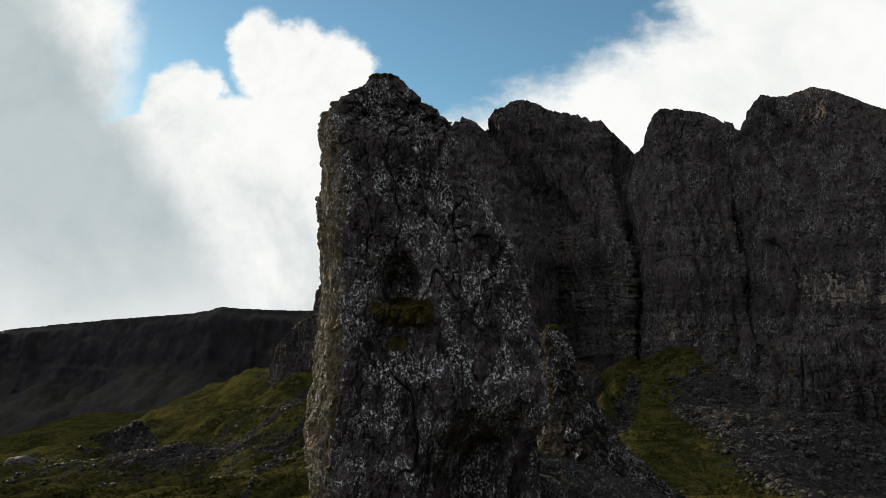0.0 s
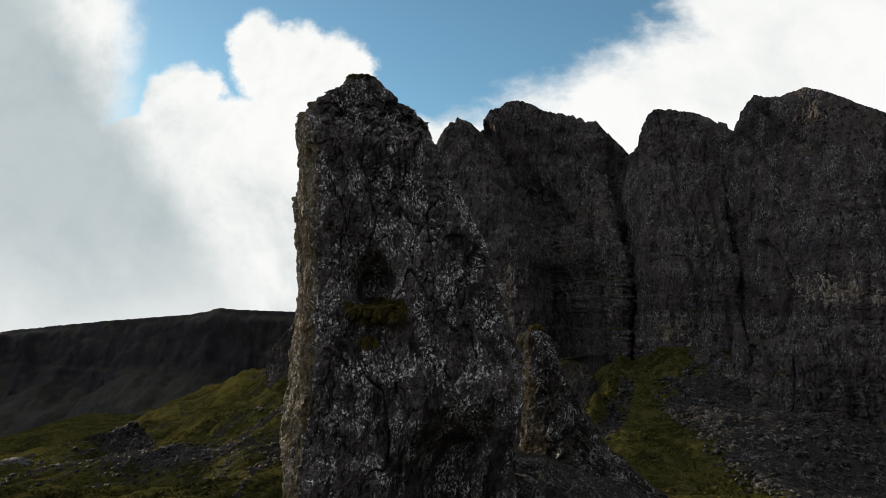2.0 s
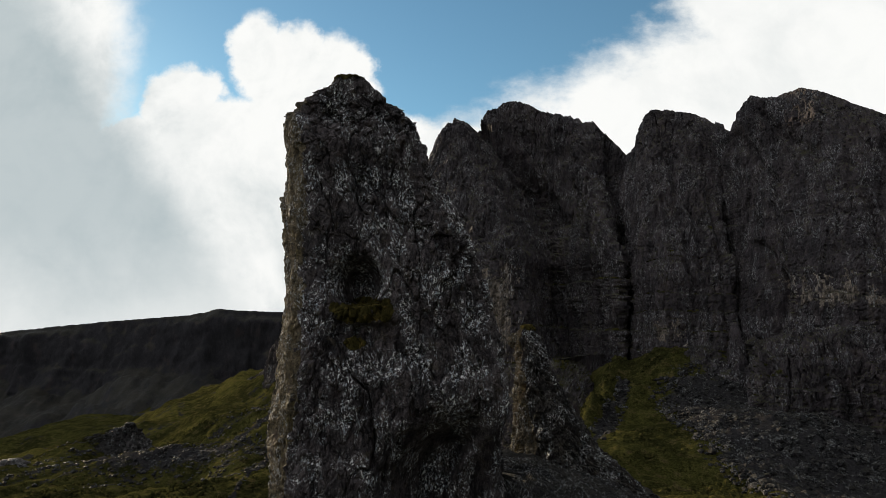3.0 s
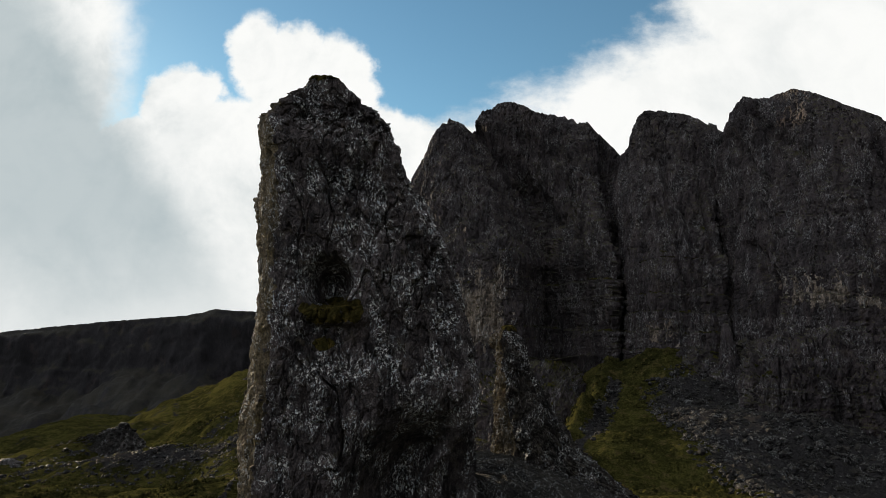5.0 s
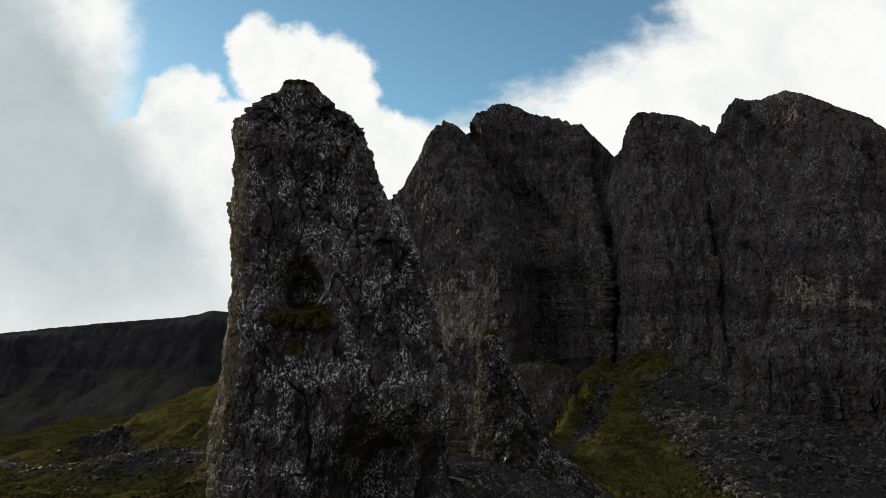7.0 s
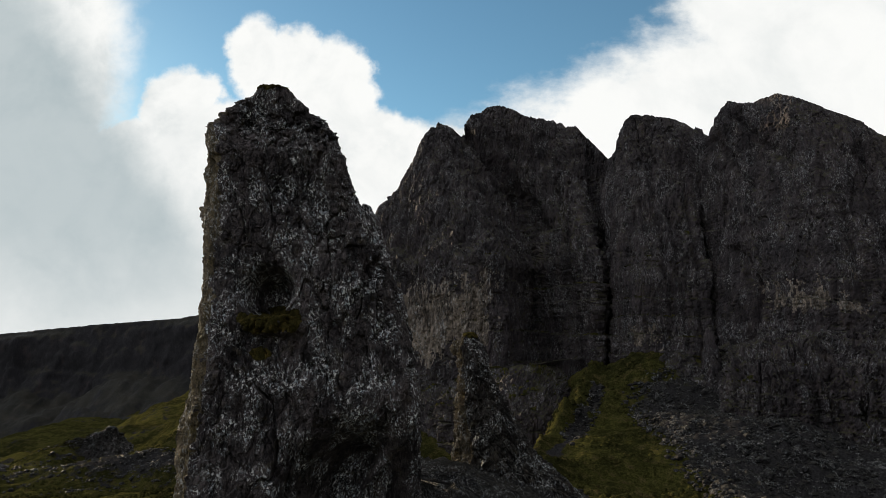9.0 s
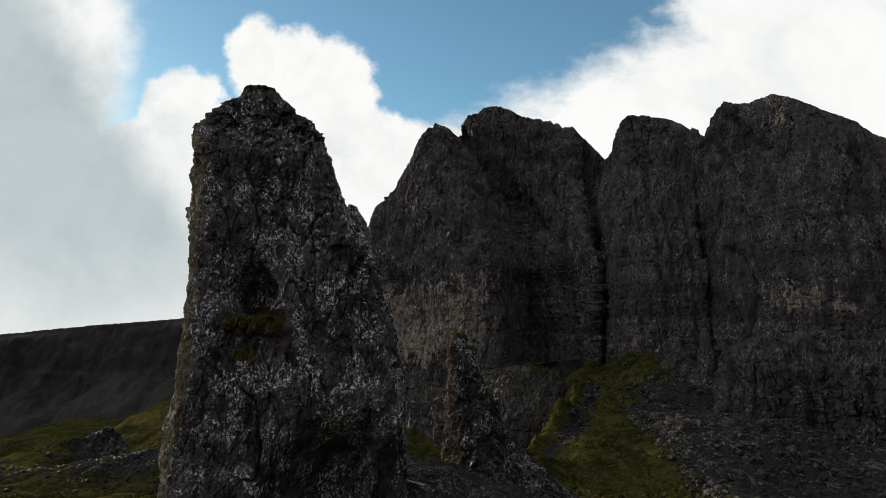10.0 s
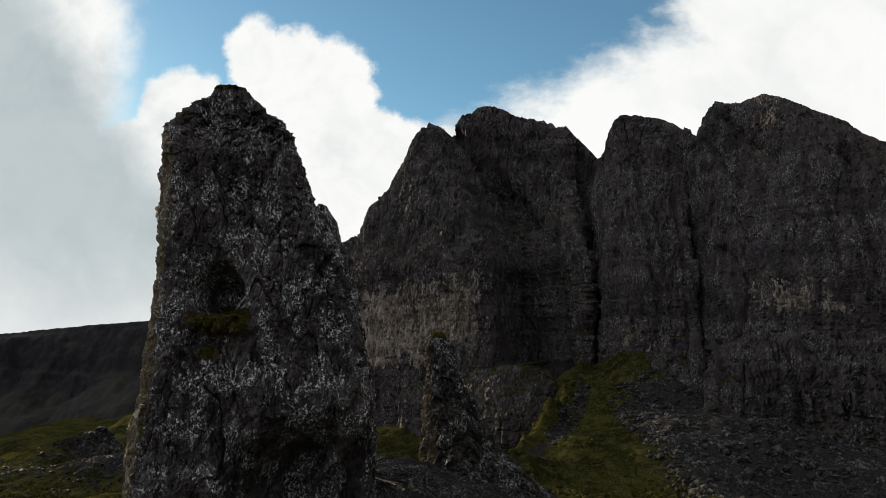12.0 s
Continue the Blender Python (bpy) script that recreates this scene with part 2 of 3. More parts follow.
def value_noise(p, seed=0):
    """Smooth noise from -1 to 1 at points p (..., 3)."""
    c = np.floor(p)
    f = p - c
    c = c.astype(np.int64)
    w = f * f * f * (f * (f * 6 - 15) + 10)
    total = 0.0
    for dx in (0, 1):
        for dy in (0, 1):
            for dz in (0, 1):
                weight = ((w[..., 0] if dx else 1 - w[..., 0]) * (w[..., 1] if dy else 1 - w[..., 1]) * (w[..., 2] if dz else 1 - w[..., 2]))
                total = total + weight * hashed(c[..., 0] + dx, c[..., 1] + dy, c[..., 2] + dz, seed)
    return total * 2 - 1


def fbm(p, scale, octaves=4, gain=0.5, seed=0):
    total, amp, norm = 0.0, 1.0, 0.0
    p = p / scale
    for o in range(octaves):
        total = total + amp * value_noise(p, seed + o * 17)
        norm += amp
        amp *= gain
        p = p * 2.03 + 11.3
    return total / norm


def cells(p, seed=0, tilt=False):
    """Cellular noise: distance to the nearest border, a random value of the cell, and the slant of a plane of its own."""
    base = np.floor(p)
    f = (p - base).astype(np.float32)
    fx, fy, fz = f[..., 0], f[..., 1], f[..., 2]
    base = base.astype(np.int64)
    d1 = np.full(p.shape[:-1], 9.0, dtype=np.float32)
    d2 = d1.copy()
    best = np.zeros(p.shape[:-1], dtype=np.int64)
    ox, oy, oz = (np.zeros(p.shape[:-1], dtype=np.float32) for _ in range(3))
    for dx in (-1, 0, 1):
        for dy in (-1, 0, 1):
            for dz in (-1, 0, 1):
                h = mixed(base[..., 0] + dx, base[..., 1] + dy, base[..., 2] + dz, seed)
                qx = dx + (h & 1023).astype(np.float32) / 1023 - fx
                qy = dy + ((h >> 10) & 1023).astype(np.float32) / 1023 - fy
                qz = dz + ((h >> 20) & 1023).astype(np.float32) / 1023 - fz
                d = qx * qx + qy * qy + qz * qz
                closer = d < d1
                d2 = np.where(closer, d1, np.minimum(d2, d))
                best = np.where(closer, h, best)
                if tilt:
                    ox, oy, oz = np.where(closer, qx, ox), np.where(closer, qy, oy), np.where(closer, qz, oz)
                d1 = np.where(closer, d, d1)
    edge = np.sqrt(d2) - np.sqrt(d1)
    own = mixed(best, best * 0, best * 0, seed + 4)
    who = (own & 255) / 255.0
    if not tilt:
        return edge, who
    slant = ox * (((own >> 8) & 255) / 127.5 - 1) + oy * (((own >> 16) & 255) / 127.5 - 1) + oz * (((own >> 24) & 255) / 127.5 - 1)
    return edge, who, slant


def ease(x, lo, hi):
    x = np.clip((x - lo) / (hi - lo), 0, 1)
    return x * x * (3 - 2 * x)


# ---- meshes ----
def grid_mesh(name, points, around=False, keep=None, pick=None, smooth=True):
    """A mesh of quads from an array of points (rows, columns, 3)."""
    rows, cols = points.shape[:2]
    ids = np.arange(rows * cols).reshape(rows, cols)
    right = np.roll(ids, -1, 1) if around else ids
    if around:
        quads = np.stack([ids[:-1], right[:-1], right[1:], ids[1:]], -1)
    else:
        quads = np.stack([ids[:-1, :-1], ids[:-1, 1:], ids[1:, 1:], ids[1:, :-1]], -1)
    quads = quads.reshape(-1, 4)
    co = points.reshape(-1, 3)
    if keep is not None:
        quads = quads[keep.reshape(-1)[quads].all(1)]
    if pick is not None:
        quads = quads[pick.reshape(-1)[quads[:, 0]]]
    if keep is not None or pick is not None:
        used, quads = np.unique(quads, return_inverse=True)
        quads = quads.reshape(-1, 4)
        co = co[used]
    return quad_mesh(name, co, quads, smooth)


def quad_mesh(name, co, faces, smooth=True):
    n = faces.shape[1]
    me = bpy.data.meshes.new(name)
    me.vertices.add(len(co))
    me.vertices.foreach_set("co", np.ascontiguousarray(co, dtype=np.float32).ravel())
    me.loops.add(faces.size)
    me.loops.foreach_set("vertex_index", np.ascontiguousarray(faces, dtype=np.int32).ravel())
    me.polygons.add(len(faces))
    me.polygons.foreach_set("loop_start", np.arange(0, faces.size, n, dtype=np.int32))
    me.update(calc_edges=True)
    me.polygons.foreach_set("use_smooth", np.full(len(faces), smooth))
    me.validate()
    return me


def place(name, me, mat, parent=None, label="", category="", group="", kind=""):
    ob = new(name, me)
    if mat:
        me.materials.append(mat)
    if parent:
        ob.parent = parent
    return tagged(ob, label, category, group, kind)


def normals(p, around=False):
    if around:
        du = np.roll(p, -1, 1) - np.roll(p, 1, 1)
    else:
        du = np.gradient(p, axis=1)
    dv = np.gradient(p, axis=0)
    n = np.cross(du, dv)
    return n / np.maximum(np.linalg.norm(n, axis=-1, keepdims=True), 1e-9)


def rough_rock(p, n, size, seed, tall=1.8, amount=1.0):
    """Breaks a smooth form into slanting blocks, knobs and cracks; size is that of the larger blocks."""
    d = size * 0.24 * fbm(p, size * 2.6, 3, seed=seed + 50)
    for share, height, slope, crack in ((1.0, 0.20, 0.30, 0.10), (0.42, 0.11, 0.20, 0.05), (0.17, 0.050, 0.095, 0.030), (0.085, 0.012, 0.026, 0.010)):
        w = size * share
        warp = p + w * 0.3 * np.stack([fbm(p, w * 0.9, 2, seed=seed + k) for k in (5, 6, 7)], -1)
        edge, who, slant = cells(warp / np.array([w, w, w * tall]), seed + int(share * 100), True)
        d += size * (height * (who - 0.5) + slope * slant - crack * (1 - ease(edge, 0, 0.12)))
    d += size * 0.05 * fbm(p, size * 0.10, 3, 0.6, seed=seed + 60)
    return p + n * (d * amount)[..., None]


def cracks(p, wide, high, thin, seed):
    """1 in narrow joints that wander up a face, else 0."""
    f = fbm(p / np.array([wide, wide, high]), 1.0, 3, 0.5, seed=seed)
    return 1 - ease(np.abs(f), 0, thin)


# ---- the great pinnacle ----
FACING = []


def tower(levels, lean, power, step, seed, size, hollows=(), tall=1.8, amount=1.0, splay=0.0, draw=0.0, up=0.15, swell=0.0, crown_rough=0.0):
    """A rock tower: levels of (z, left, right, front, back), front faces turned by lean."""
    lv = np.array(levels, float)
    z = np.arange(lv[0, 0], lv[-1, 0], step)
    lo = [np.interp(z, lv[:, 0], lv[:, k]) for k in range(1, 5)]
    girth = 2.2 * float((lo[1] - lo[0]).max() + (lo[3] - lo[2]).max()) * 0.8
    count = int(girth / step * 0.72)
    # even steps round the outline, finer on the open side than at the back
    a = np.linspace(0, 2 * np.pi, 20001)
    ca, sa = np.cos(a), np.sin(a)
    cx, sy = np.sign(ca) * np.abs(ca) ** (2.0 / power), np.sign(sa) * np.abs(sa) ** (2.0 / power)
    run = np.concatenate([[0], np.cumsum(np.hypot(np.diff(cx), np.diff(sy)) * np.where(sy[1:] > 0.6, 0.4, 1.0))])
    at = np.linspace(0, run[-1], count, endpoint=False)
    cx, sy = np.interp(at, run, cx), np.interp(at, run, sy)
    ca, sa = np.sign(cx) * np.abs(cx) ** (power - 1), np.sign(sy) * np.abs(sy) ** (power - 1)
    ca, sa = ca / np.hypot(ca, sa), sa / np.hypot(ca, sa)
    FACING[:] = [ca]
    mx, my = (lo[0] + lo[1]) / 2, (lo[2] + lo[3]) / 2
    hx, hy = (lo[1] - lo[0]) / 2 + swell * (0.3 + 0.7 * ease(z, 26, 40)), (lo[3] - lo[2]) / 2
    # one flank draws in towards the front, the other towards the back
    x = mx[:, None] + hx[:, None] * (cx * np.where(cx < 0, 1 - splay * (1 - sy) / 2, 1 - draw * (1 + sy) / 2))[None]
    y = my[:, None] + hy[:, None] * sy[None] + lean * (x - mx[:, None])
    p = np.stack([x, y, np.repeat(z[:, None], count, 1)], -1)
    n = np.stack([np.repeat(ca[None], len(z), 0), np.repeat(sa[None], len(z), 0), np.full(x.shape, up)], -1)
    n /= np.linalg.norm(n, axis=-1, keepdims=True)
    for hx_, hz_, wx, wz, depth, side in hollows:
        dent = np.exp(-(((p[..., 0] - hx_) / wx) ** 2 + ((p[..., 2] - hz_) / wz) ** 2) ** 2.4)
        dent *= (sa < 0)[None] if side < 0 else (sa > 0)[None]
        p = p - n * (depth * dent)[..., None]
    p = p - n * (size * 0.22 * cracks(p, size * 1.3, size * 6, 0.05, seed + 81) + size * 0.05 * cracks(p, size * 0.8, size * 0.9, 0.04, seed + 82))[..., None]
    slim = np.clip(np.minimum(hx, hy) / (1.7 * size), 0.3, 1.0)[:, None]
    p = rough_rock(p, n, size, seed, tall, amount * slim * (1 + crown_rough * ease(z, z[-1] - 9, z[-1] - 4)[:, None]))
    top = ease(z, z[-1] - 4.0, z[-1])[:, None]
    p[..., 2] += top * 0.2 * size * fbm(p, size * 0.6, 3, seed=seed + 77)
    # close the crown
    crown = p[-1].mean(0)
    turns = max(6, int(min(hx[-1], hy[-1]) / step / 2))
    rim = []
    for k in np.linspace(0.05, 0.985, turns):
        r = p[-1] * (1 - k) + crown * k
        r[:, 2] += 0.10 * size * math.sin(k * 1.5) + 0.12 * size * slim[-1, 0] * fbm(r, size * 0.5, 3, seed=seed + 78) * math.sin(k * 3.1)
        rim.append(r)
    return np.concatenate([p, np.stack(rim)], 0)


PINNACLE = [
    (9, -14.0, 10.6, 54.0, 78), (14, -14.1, 10.4, 54.6, 76), (20, -14.7, 10.6, 55.4, 74), (25, -13.8, 9.9, 56.2, 73), (31, -13.3, 8.9, 57.6, 72),
    (37, -12.9, 7.0, 59.0, 71), (42, -12.8, 4.5, 60.0, 70), (45, -12.6, 2.6, 60.5, 70), (48, -12.5, 2.0, 61.0, 69.5), (49.6, -12.9, 1.1, 62.0, 70),
    (50.6, -12.9, 0.8, 62.6, 70), (51.8, -12.6, -0.6, 63.4, 70), (52.3, -11.7, -0.9, 63.8, 70), (53.2, -11.9, -2.1, 64.3, 69.6), (54, -10.0, -2.8, 64.6, 69),
    (54.9, -8.3, -3.8, 64.8, 68.4), (55.5, -8.0, -4.4, 65.0, 68), (56.1, -7.4, -5.1, 65.3, 67.6)]


SPLAY = 0.36
HOLLOWS = [(-4.0, 34.4, 2.0, 2.0, 4.6, -1), (5.2, 16.0, 6.4, 6.2, 7.0, -1), (-3.0, 31.2, 2.8, 0.9, -1.1, -1)]


def build_pinnacle():
    p = tower(PINNACLE, 0.16, 5.0, 0.092, 11, 2.1, tall=2.2, amount=0.66, swell=0.4, crown_rough=0.6, splay=SPLAY, draw=0.2, hollows=HOLLOWS)
    # the flank towards the sun: sunlight painted in over its ochre lichen
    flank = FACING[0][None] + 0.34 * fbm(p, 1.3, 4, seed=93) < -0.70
    ob = place("rock_pinnacle", grid_mesh("rock_pinnacle", p, True, pick=~flank, smooth=False), ROCK_NEAR, None,
               "tall dark basalt rock pinnacle with pale lichen and a mossy hollow", "rock pinnacle")
    place("painted_sun_flank", grid_mesh("painted_sun_flank", p, True, pick=flank, smooth=False), ROCK_SUN_OCHRE, ob, "ochre lichen on the flank, with sunlight put into its colour", kind="stuff")
    n = normals(p, True)
    blot = fbm(p, 1.2, 3, seed=91)
    q = p + n * (0.07 + 0.10 * fbm(p, 0.5, 2, seed=92))[..., None]
    cap = (p[..., 2] > 55.75 + 0.8 * blot) & (p[..., 0] > -8.5)
    place("moss_cap", grid_mesh("moss_cap", q, True, cap), MOSS, ob, "olive moss growing on the summit")
    ledge = ((((p[..., 0] + 3.2) / 2.6) ** 2 + ((p[..., 2] - 31.7) / 1.3) ** 2) < 1 + 0.9 * blot) & (p[..., 1] < 66)
    ledge |= ((((p[..., 0] + 4.0) / 0.9) ** 2 + ((p[..., 2] - 28.9) / 0.6) ** 2) < 1 + 0.9 * blot) & (p[..., 1] < 66)
    place("moss_ledge", grid_mesh("moss_ledge", q, True, ledge), MOSS, ob, "brown-green moss on the ledge of the hollow")
    s = tower([(6, 0, 6.0, 62, 72), (25, 1.5, 6.2, 62.5, 72), (33, 2.3, 6.2, 63, 71), (38, 2.8, 6.7, 64, 70), (40, 3.0, 5.5, 64.6, 69.5), (42, 3.0, 5.0, 64.8, 69), (43.4, 3.3, 4.3, 65.5, 68)],
              0.1, 2.6, 0.14, 23, 1.6)
    place("rock_shoulder", grid_mesh("rock_shoulder", s, True, smooth=False), ROCK_NEAR, ob, "knobbly rear shoulder of the pinnacle")
    return ob


def build_spire():
    p = tower([(3, 9.5, 38, 80, 106), (6, 10.5, 34.5, 82, 104), (9, 11.6, 30.5, 84, 102), (14, 12.4, 24.5, 85.5, 100), (18, 12.9, 22.0, 87.5, 99), (21, 12.7, 20.2, 89, 98), (23, 13.5, 19.2, 90, 98),
               (26, 13.7, 18.0, 91.5, 97.5), (28.6, 12.9, 17.4, 92.5, 97), (29.6, 13.6, 16.8, 93, 96.6), (30.8, 14.9, 16.1, 94, 96)], 0.1, 2.6, 0.16, 41, 1.4, tall=2.2, amount=1.5, splay=0.35)
    # left-facing side gets the golden colour that stands in for sun on lichen
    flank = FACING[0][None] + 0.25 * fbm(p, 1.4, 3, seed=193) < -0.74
    ob = place("rock_spire", grid_mesh("rock_spire", p, True, pick=~flank, smooth=False), ROCK_WARM, None, "small jagged basalt spire with ochre lichen beside the pinnacle", "rock spire")
    place("painted_sun_flank", grid_mesh("painted_sun_flank", p, True, pick=flank, smooth=False), ROCK_SUN_OCHRE, ob, "ochre lichen on the flank, with sunlight put into its colour", kind="stuff")
    n = normals(p, True)
    blot = fbm(p, 1.0, 3, seed=191)
    q = p + n * (0.10 + 0.12 * fbm(p, 0.5, 2, seed=192))[..., None]
    place("moss_cap", grid_mesh("moss_cap", q, True, (p[..., 2] > 30.3 + 0.8 * blot)), MOSS, ob, "rusty yellow moss tuft on the tip")
    return ob


# ---- the cliffs ----
def curve(points, count):
    """A soft curve through points, evenly spread."""
    pts = np.array(points, float)
    fine = np.linspace(0, len(pts) - 1, 2000)
    i = np.clip(fine.astype(int), 0, len(pts) - 2)
    f = (fine - i)[:, None]
    p0, p1, p2, p3 = pts[np.maximum(i - 1, 0)], pts[i], pts[i + 1], pts[np.minimum(i + 2, len(pts) - 1)]
    c = 0.5 * (2 * p1 + (p2 - p0) * f + (2 * p0 - 5 * p1 + 4 * p2 - p3) * f ** 2 + (3 * p1 - p0 - 3 * p2 + p3) * f ** 3)
    run = np.concatenate([[0], np.cumsum(np.linalg.norm(np.diff(c[:, :2], axis=0), axis=1))])
    s = np.linspace(0, run[-1], count)
    return np.stack([np.interp(s, run, c[:, k]) for k in range(c.shape[1])], -1), run[-1]


def cliff(columns, crest, low, middle, step, seed, size, bow=1.0, back=45.0, tall=4.0, layers=7.0, amount=1.0, ragged=1.0, grooves=(), wobble=0.0, fall=0.5, folds=13.0):
    """A cliff: columns of (x, y at the foot; x, y at middle height; x, y of the brow), the crest as (x, z), grooves as (x, z; x, z; width, depth)."""
    c, run = curve(columns, 2)
    c, run = curve(columns, int(run / step))
    foot, mid, brow = c[:, 0:2], c[:, 2:4], c[:, 4:6]
    cr = np.array(crest, float)
    s = np.arange(len(c)) * step
    jag = np.stack([s, s * 0, s * 0], -1)
    top = np.interp(brow[:, 0], cr[:, 0], cr[:, 1]) + ragged * (1.0 * fbm(jag, 10, 3, seed=seed + 3) + 0.9 * (cells(jag / 6.0, seed + 4)[1] - 0.5))
    rows = int((np.median(top) - low) / step)
    v = np.linspace(0, 1, rows)[:, None]
    z = low + (top - low)[None] * v
    middle = middle + wobble * fbm(jag, 55, 3, seed=seed + 2)[None]
    a = np.clip((z - low) / np.maximum(np.minimum(middle, top - 2) - low, 1), 0, 1)[..., None]
    b = (np.clip((z - middle) / np.maximum(top - middle, 1), 0, 1) ** bow)[..., None]
    xy = foot[None] * (1 - a) + mid[None] * a + (brow[None] - mid[None]) * b
    p = np.concatenate([xy, z[..., None]], -1)
    n = normals(p)
    if n[..., 1].mean() > 0:
        n = -n
    dent = np.zeros(p.shape[:2])
    for x0, z0, x1, z1, wide, deep in grooves:
        t = np.clip((p[..., 2] - z0) / (z1 - z0), 0, 1)
        t2 = ease((p[..., 2] - z0) / (z1 - z0), -0.10, 0.06) * ease((p[..., 2] - z0) / (z1 - z0), 1.10, 0.94)
        off = p[..., 0] - (x0 + (x1 - x0) * t) + 1.2 * fbm(p, 9, 2, seed=seed + 21)
        dent = np.maximum(dent, deep * t2 * np.exp(-(off / wide) ** 2))
    p = p - n * dent[..., None]
    # ribs and folds that run down the face, and bulges
    ribs = 1 - 2 * np.abs(fbm(p / np.array([1, 1, 4.5]), folds * 1.0, 3, 0.5, seed=seed + 40))
    bulge = fbm(p / np.array([1, 1, 1.6]), folds * 1.8, 3, 0.5, seed=seed + 41)
    small_ribs = 1 - 2 * np.abs(fbm(p / np.array([1, 1, 5.0]), folds * 0.36, 3, 0.5, seed=seed + 42))
    p = p + n * (folds * (0.15 * ribs + 0.055 * small_ribs + 0.19 * bulge) * ease(v, 1.0, 0.9))[..., None]
    # beds of lava, each standing a little proud or back
    bed = z + 0.06 * p[..., 0] + 3.0 * fbm(p, 30, 3, seed=seed + 8)
    k = np.floor(bed / layers).astype(np.int64)
    inbed = bed / layers - k
    out = hashed(k, k * 0, k * 0, seed) - 0.5
    strong = ease(fbm(p, 40, 2, seed=seed + 9), -0.3, 0.4)
    p = p + n * (layers * (0.24 * out + 0.16 * (inbed - 0.5)) * strong * ease(v, 0, 0.1))[..., None]
    thin = bed / (layers * 0.31) + 0.3 * fbm(p, 6, 2, seed=seed + 10)
    seam = np.abs(thin - np.round(thin))
    flute = 1 - np.abs(fbm(p / np.array([1, 1, 5.0]), size * 0.6, 3, 0.5, seed=seed + 11)) * 2
    p = p + n * (size * (0.09 * flute * (0.5 + 0.5 * ease(-z, -middle - 20, -middle)) - 0.10 * strong * (1 - ease(seam, 0.0, 0.10))))[..., None]
    joints = cracks(p, size * 2.6, size * 18, 0.045, seed + 14) * 0.55 + cracks(p, size * 1.2, size * 9, 0.05, seed + 15) * 0.25 + cracks(p, size * 9, size * 1.4, 0.05, seed + 16) * 0.28
    p = p - n * (size * amount ** 2 * joints)[..., None]
    p = rough_rock(p, n, size, seed, tall, amount * (1 - 0.6 * ease(v, 0.94, 1.0)))
    p[..., 2] += (v ** 6) * 0.6 * min(1.0, ragged * 1.2) * fbm(p, 3.0, 3, seed=seed + 13)
    inward = np.median(-n[..., :2].reshape(-1, 2), axis=0)
    inward /= np.linalg.norm(inward)
    rear = []
    for d in (0.03, 0.07, 0.13, 0.25, 0.6, 1.0):
        r = p[-1].copy()
        r[:, :2] += inward * back * d
        r[:, 2] += min(back, 45) * (-fall * d) + ragged * 1.6 * fbm(r, 6.0, 3, seed=seed + 30) - 30 * max(0.0, d - 0.7)
        if d == 1.0:
            r[:, 2] = low
        rear.append(r)
    return np.concatenate([p, np.stack(rear)], 0)


def build_buttress(name, p, label, split, material, seed, pale=(), turf_top=None):
    """A buttress with its jointed lower face, its pale patches (painted sunlight and scars) and the grass on its ledges
    as parts.
    """
    row = int(np.argmin(np.abs(np.median(p[:-6, :, 2], axis=1) - split)))
    below = np.zeros(p.shape[:2], bool)
    below[:row] = True
    paled = np.zeros(p.shape[:2], bool)
    blot = fbm(p, 6.0, 3, seed=seed)
    flakes = 2.0 * fbm(p * np.array([1, 1, 0.45]), 2.6, 4, 0.65, seed=seed + 5)
    for x0, x1, z0, z1, slope in pale:
        z = p[..., 2] + 11 * min(1.0, (z1 - z0) / 30.0) * blot - slope * (p[..., 0] - x0)
        inside = np.minimum(np.minimum(p[..., 0] + 3 * blot - x0, x1 - p[..., 0] - 2 * blot), np.minimum(z - z0, z1 - z))
        soft = min(1.0, (z1 - z0) / 30.0)
        paled |= inside > (5.5 * flakes + 2.0) if soft == 1.0 else (inside > 0) & (flakes < -0.22)
    paled[-7:] = False
    ob = place(name, grid_mesh(name, p, pick=~below & ~paled, smooth=False), material, None, label, "cliff", "cliff buttresses")
    place("lower_face", grid_mesh("lower_face", p, pick=below & ~paled, smooth=False), material, ob)
    if paled.any():
        place("pale_lit_face", grid_mesh("pale_lit_face", p, pick=paled, smooth=False), ROCK_PALE_LIT, ob, "paler rock face, from painted sunlight and scars", kind="stuff")
    n = normals(p)
    n = n if n[..., 1].mean() < 0 else -n
    flat = (n[..., 2] + 0.5 * blot > 0.66) & (p[..., 2] < (split + 10 if turf_top is None else turf_top))
    flat[-6:] = False
    q = p + np.array([0, 0, 0.15]) + n * (0.2 + 0.2 * fbm(p, 1.5, 2, seed=seed + 1))[..., None]
    if flat.sum() > 40:
        place("grass_ledge", grid_mesh("grass_ledge", q, False, flat), GRASS, ob, "tufts of olive grass on the ledges", kind="stuff")
    return ob


